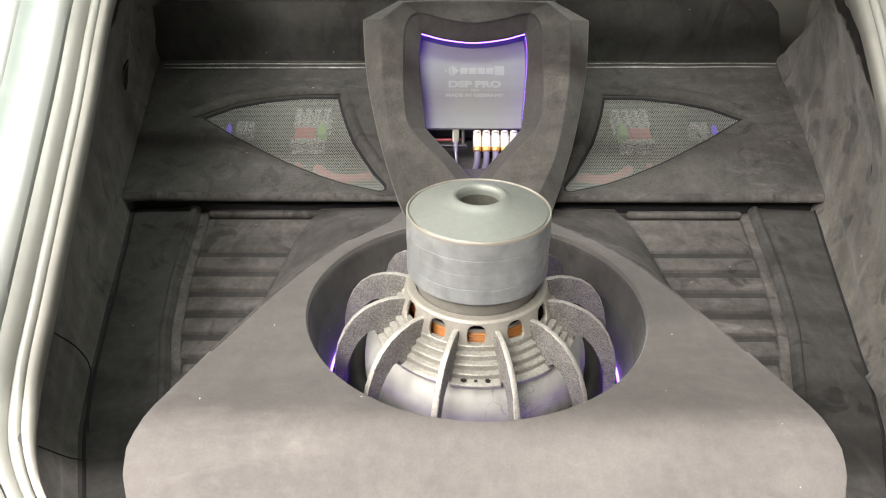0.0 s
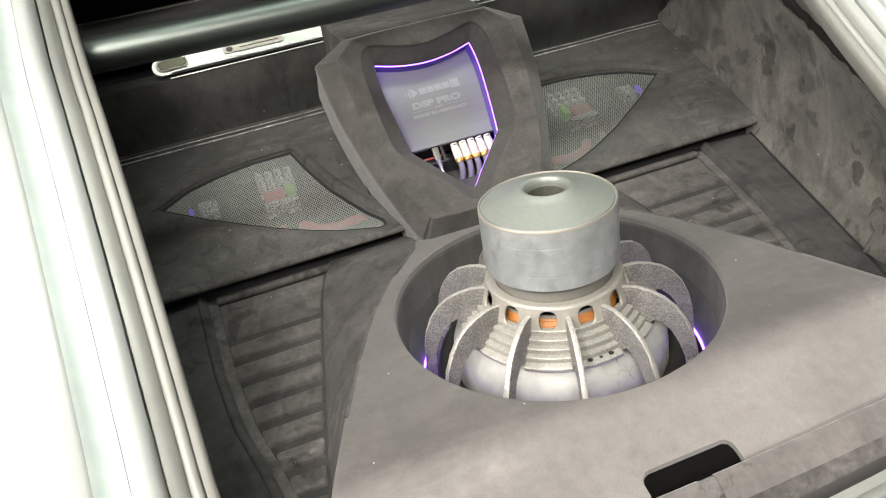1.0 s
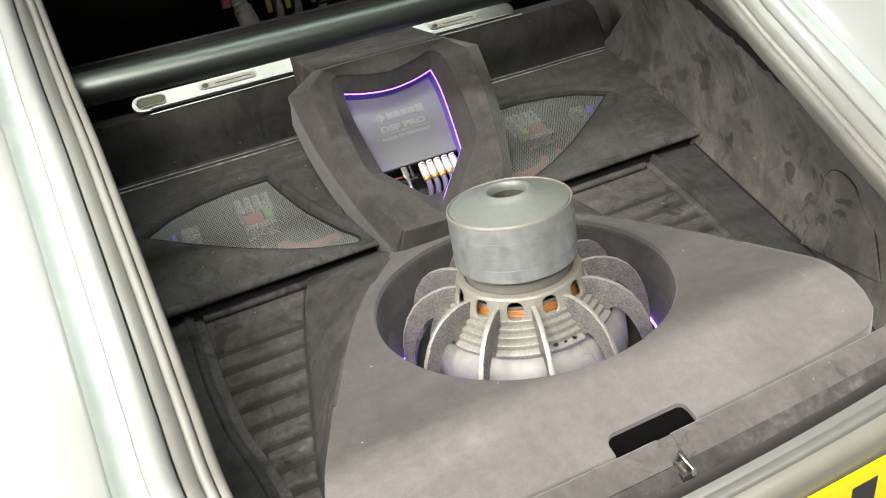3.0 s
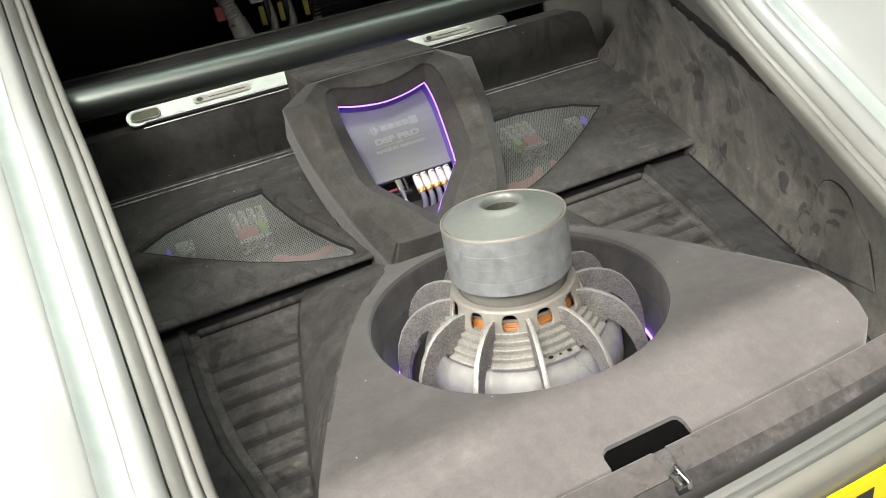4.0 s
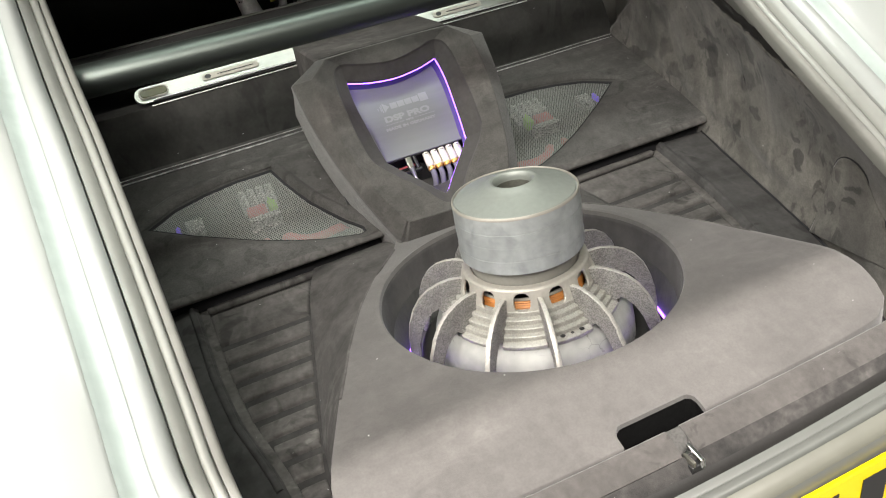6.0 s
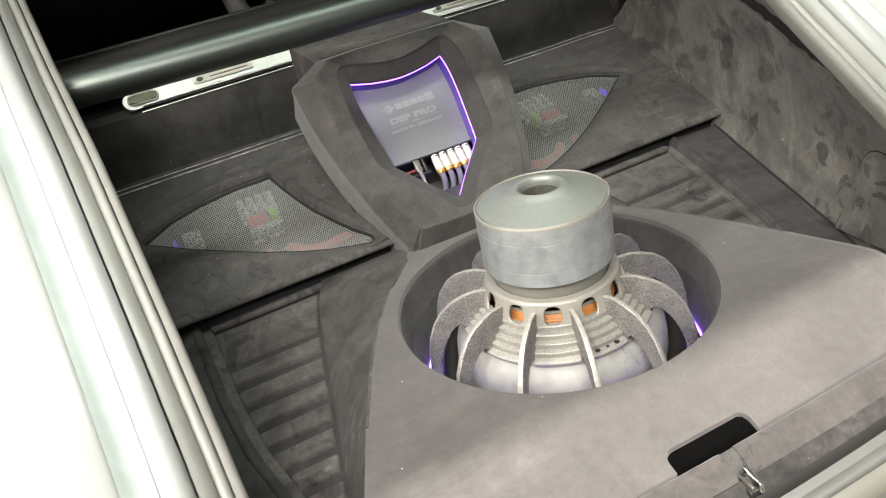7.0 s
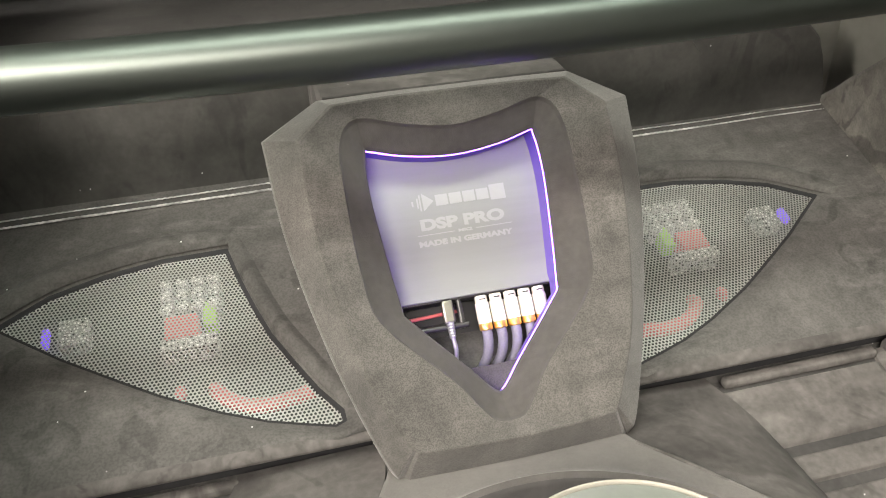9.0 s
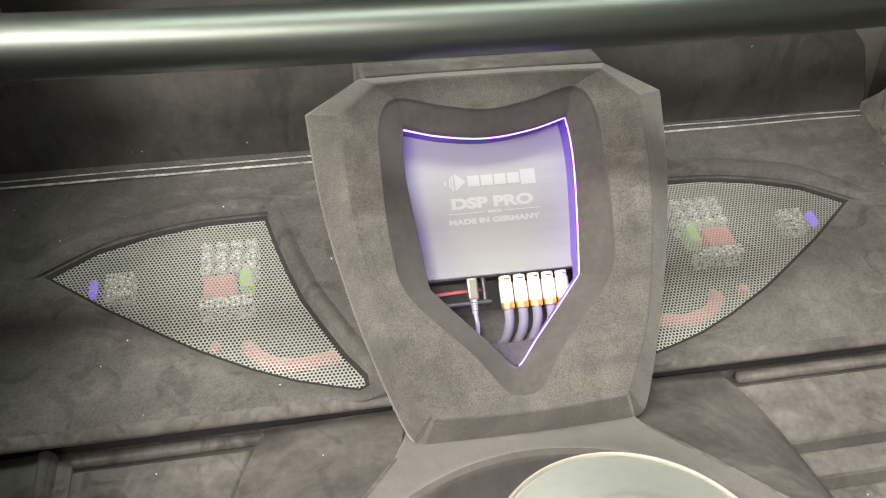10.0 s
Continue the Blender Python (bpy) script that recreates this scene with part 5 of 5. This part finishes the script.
def build_processor():
    dsp = thing("signal_processor", "flat grey anodised audio processor with pale lettering", "amplifier")
    SET = SHIELD @ Matrix.Translation((0.0025, 0.0035, 0))
    dsp.matrix_basis = SET
    z0 = -0.036
    part("case", box(0, 0.2445, z0 - 0.021, 0.19, 0.177, 0.042, 0.0012), CASE, dsp)
    part("socket_face", box(0, 0.1555, z0 - 0.022, 0.18, 0.002, 0.036, 0), BLACK, dsp, smooth=None)
    zt = z0 + 0.0003
    part("lettering", text_mesh("DSP PRO", -0.0455, 0.039, 0.2245, 0.2362, zt), PRINT, dsp, smooth=None)
    part("lettering", text_mesh("MADE IN GERMANY", -0.050, 0.044, 0.2088, 0.2145, zt), PRINT, dsp, smooth=None)
    for x in (-0.0315, 0.0265):
        part("print_line", box(x, 0.2202, zt, 0.037, 0.0007, 0.0003, 0), PRINT, dsp, smooth=None)
    part("lettering", text_mesh("MK2", -0.0095, 0.0045, 0.2188, 0.2218, zt), PRINT, dsp, smooth=None)
    # emblem: a solid arrow with two bars, and a row of plain slanted blocks
    bm = prism([(-0.0395, 0.244), (-0.0395, 0.262), (-0.0285, 0.253)], 0.0, 0.0003, lambda u, v, w: (u, v, zt + w))
    part("emblem", bm, PRINT, dsp, smooth=None)
    for x, h in ((-0.0495, 0.005), (-0.0445, 0.010), (-0.042, 0.016)):
        part("emblem", box(x, 0.2525, zt, 0.0016, h, 0.0003, 0), PRINT, dsp, smooth=None)
    for k in range(5):
        x0, w = -0.0265 + 0.0138 * k, 0.0122 if k < 4 else 0.0155
        lo, hi = (0.2475, 0.2585) if k < 4 else (0.2455, 0.2610)
        bm = prism([(x0, lo), (x0 + w, lo), (x0 + w, hi), (x0, hi)], 0.0, 0.0003, lambda u, v, w: (u, v, zt + w))
        part("emblem_block", bm, PRINT, dsp, smooth=None)
    # phono plugs in the sockets with their cables
    plug = thing("phono_plug", "pale metal phono plug with gold ring and grey cable", "plug", "phono plugs")
    plug.matrix_basis = SET @ Matrix.Translation((0, 0, 0))
    along = Matrix.Rotation(radians(90), 4, "X")
    barrel = part("barrel", lathe([(0.0, 0.0), (0.0058, 0.0), (0.0062, 0.001), (0.0062, 0.005), (0.0058, 0.0055), (0.0058, 0.006), (0.0068, 0.007), (0.0068, 0.026), (0.0064, 0.027)], segs=24), PLUGSHELL, plug, m=along)
    part("ring", lathe([(0.0064, 0.027), (0.0067, 0.0275), (0.0064, 0.033), (0.0045, 0.034), (0.0, 0.034)], segs=24), BRASS, barrel, "gold ring")
    part("mark", box(0, -0.0035, 0.0064, 0.006, 0.0012, 0.0004, 0), PLATE_INK, plug, smooth=None)
    cab = spline([(0, -0.03, 0), (0, -0.045, -0.002), (-0.003, -0.06, -0.012), (-0.014, -0.075, -0.028), (-0.04, -0.085, -0.035)], 14)
    part("cable", tube(cab, 0.005, 10), CABLE, plug, "grey cable")
    for k in range(5):
        pm = SET @ Matrix.Translation((0.0005 + 0.0146 * k, 0.154, z0 - 0.008))
        if k == 0:
            plug.matrix_basis = pm
        else:
            copy_thing(plug, pm)
    lead = thing("data_plug", "silver data plug with ribbed sleeve and pale cable", "plug")
    lead.matrix_basis = SET @ Matrix.Translation((-0.034, 0.154, z0 - 0.004))
    shell = part("shell", box(0, -0.010, 0, 0.011, 0.022, 0.007, 0.002), STEEL, lead)
    part("sleeve", lathe([(0.0042 - 0.0006 * (k % 2) - 0.00008 * k, 0.02 + 0.0014 * k) for k in range(12)], segs=16), SILVER_CAN, shell, m=along)
    part("cable", tube(spline([(0, -0.034, 0), (0.001, -0.05, -0.003), (-0.003, -0.075, -0.015), (-0.008, -0.1, -0.04)], 12), 0.0022, 8), SILVER_CAN, lead)
    jack = thing("angled_plug", "black angled plug with steel screw in the processor", "plug")
    jack.matrix_basis = SET @ Matrix.Translation((-0.022, 0.154, z0 - 0.006))
    part("stem", tube([(0, 0, 0), (0, -0.022, 0)], 0.0028, 12), BLACK_METAL, jack)
    part("arm", tube([(0.006, -0.024, -0.002), (-0.05, -0.024, -0.004)], 0.0034, 12), BLACK_METAL, jack)
    wire = thing("power_wire", "thin red power wire behind the plugs", "cable")
    wire.matrix_basis = SET
    part("wire", tube([(-0.095, 0.142, z0 - 0.018), (-0.06, 0.143, z0 - 0.018), (-0.02, 0.1445, z0 - 0.02)], 0.0018, 8), RED, wire)


build_processor()


# ---- cabin seen over the cross bar ----
def build_cabin():
    tagged(part("floor_cabin", box(0, 2.5, 0.12, 1.5, 1.3, 0.02, 0), FELT_BLACK, smooth=None), "black carpeted cabin floor", "floor", kind="structure")
    for nm, c, s in (("wall_cabin_far", (0, 3.1, 0.6), (1.5, 0.02, 1.2)), ("wall_cabin_west", (-0.75, 2.35, 0.5), (0.02, 1.5, 1.0)), ("wall_cabin_east", (0.75, 2.35, 0.5), (0.02, 1.5, 1.0))):
        tagged(part(nm, box(*c, *s, 0), CARBON, smooth=None), "dark inner side of the cabin", "wall", kind="structure")
    tagged(part("cabin_rack", box(0.02, 2.2, 0.20, 0.6, 0.30, 0.16, 0.005), BLACK), "black equipment rack on the cabin floor", "rack")
    deck = thing("cabin_deck", "dark suede covered deck behind the seat-back panel", "deck")
    part("top", box(0, 1.765, 0.325, 1.2, 0.36, 0.02, 0.006), SUEDE_BLACK, deck)
    part("edge_strip", box(0, 1.95, 0.327, 1.2, 0.018, 0.022, 0.004), FLANGE, deck, "pale grey edge strip")
    hose = thing("hose_fitting", "ribbed hose with a thick steel ferrule", "hose")
    way = [Vector((-0.083, 2.075, 0.27)), Vector((-0.10, 2.12, 0.37)), Vector((-0.13, 2.2, 0.5))]
    part("ferrule", tube([way[0], way[0].lerp(way[1], 0.9)], [0.03, 0.024], 20), CABIN_METAL, hose, "steel ferrule")
    pts = spline(way, 60)
    part("hose", tube(pts, [0.019 + 0.002 * (k % 2) for k in range(60)], 16), CABIN_METAL, hose, "ribbed metal hose")
    for k, x in enumerate((-0.022, 0.03, 0.1)):
        clamp = thing("strap_clamp", "steel clamp with a yellow strap plate", "clamp", "strap clamps")
        part("body", box(x + 0.02, 2.19, 0.335, 0.016, 0.05, 0.13, 0.005), BLACK_METAL, clamp)
        part("strap", box(x, 2.15, 0.352, 0.014, 0.006, 0.05, 0.002), YELLOW_TAB, clamp, "yellow strap plate", m=None)
        part("block", box(x - 0.006, 2.152, 0.40, 0.034, 0.02, 0.024, 0.003), CABIN_METAL, clamp)
        part("tube", tube(spline([(x + 0.02, 2.16, 0.30), (x + 0.03, 2.17, 0.33), (x + 0.02, 2.2, 0.42), (x - 0.01, 2.24, 0.52)], 16), 0.011, 12), CABIN_METAL, clamp, "bent chrome tube")
    red = thing("red_block", "small red release block by the hose", "block")
    part("button", box(-0.135, 2.12, 0.385, 0.022, 0.02, 0.036, 0.003), RED, red)
    part("nut", lathe([(0, 0), (0.006, 0), (0.006, 0.005), (0, 0.007)], segs=6), CHROME, red, "steel nut", m=Matrix.Translation((-0.115, 2.075, 0.352)))
    panel = thing("vent_panel", "black ribbed panel standing in the cabin", "panel")
    for k in range(14):
        part("rib", box(0.19, 2.16, 0.32 + 0.009 * k, 0.15, 0.012, 0.006, 0.002), CARBON, panel, smooth=None)
    part("backing", box(0.19, 2.172, 0.36, 0.15, 0.01, 0.18, 0), BLACK, panel, smooth=None)


build_cabin()
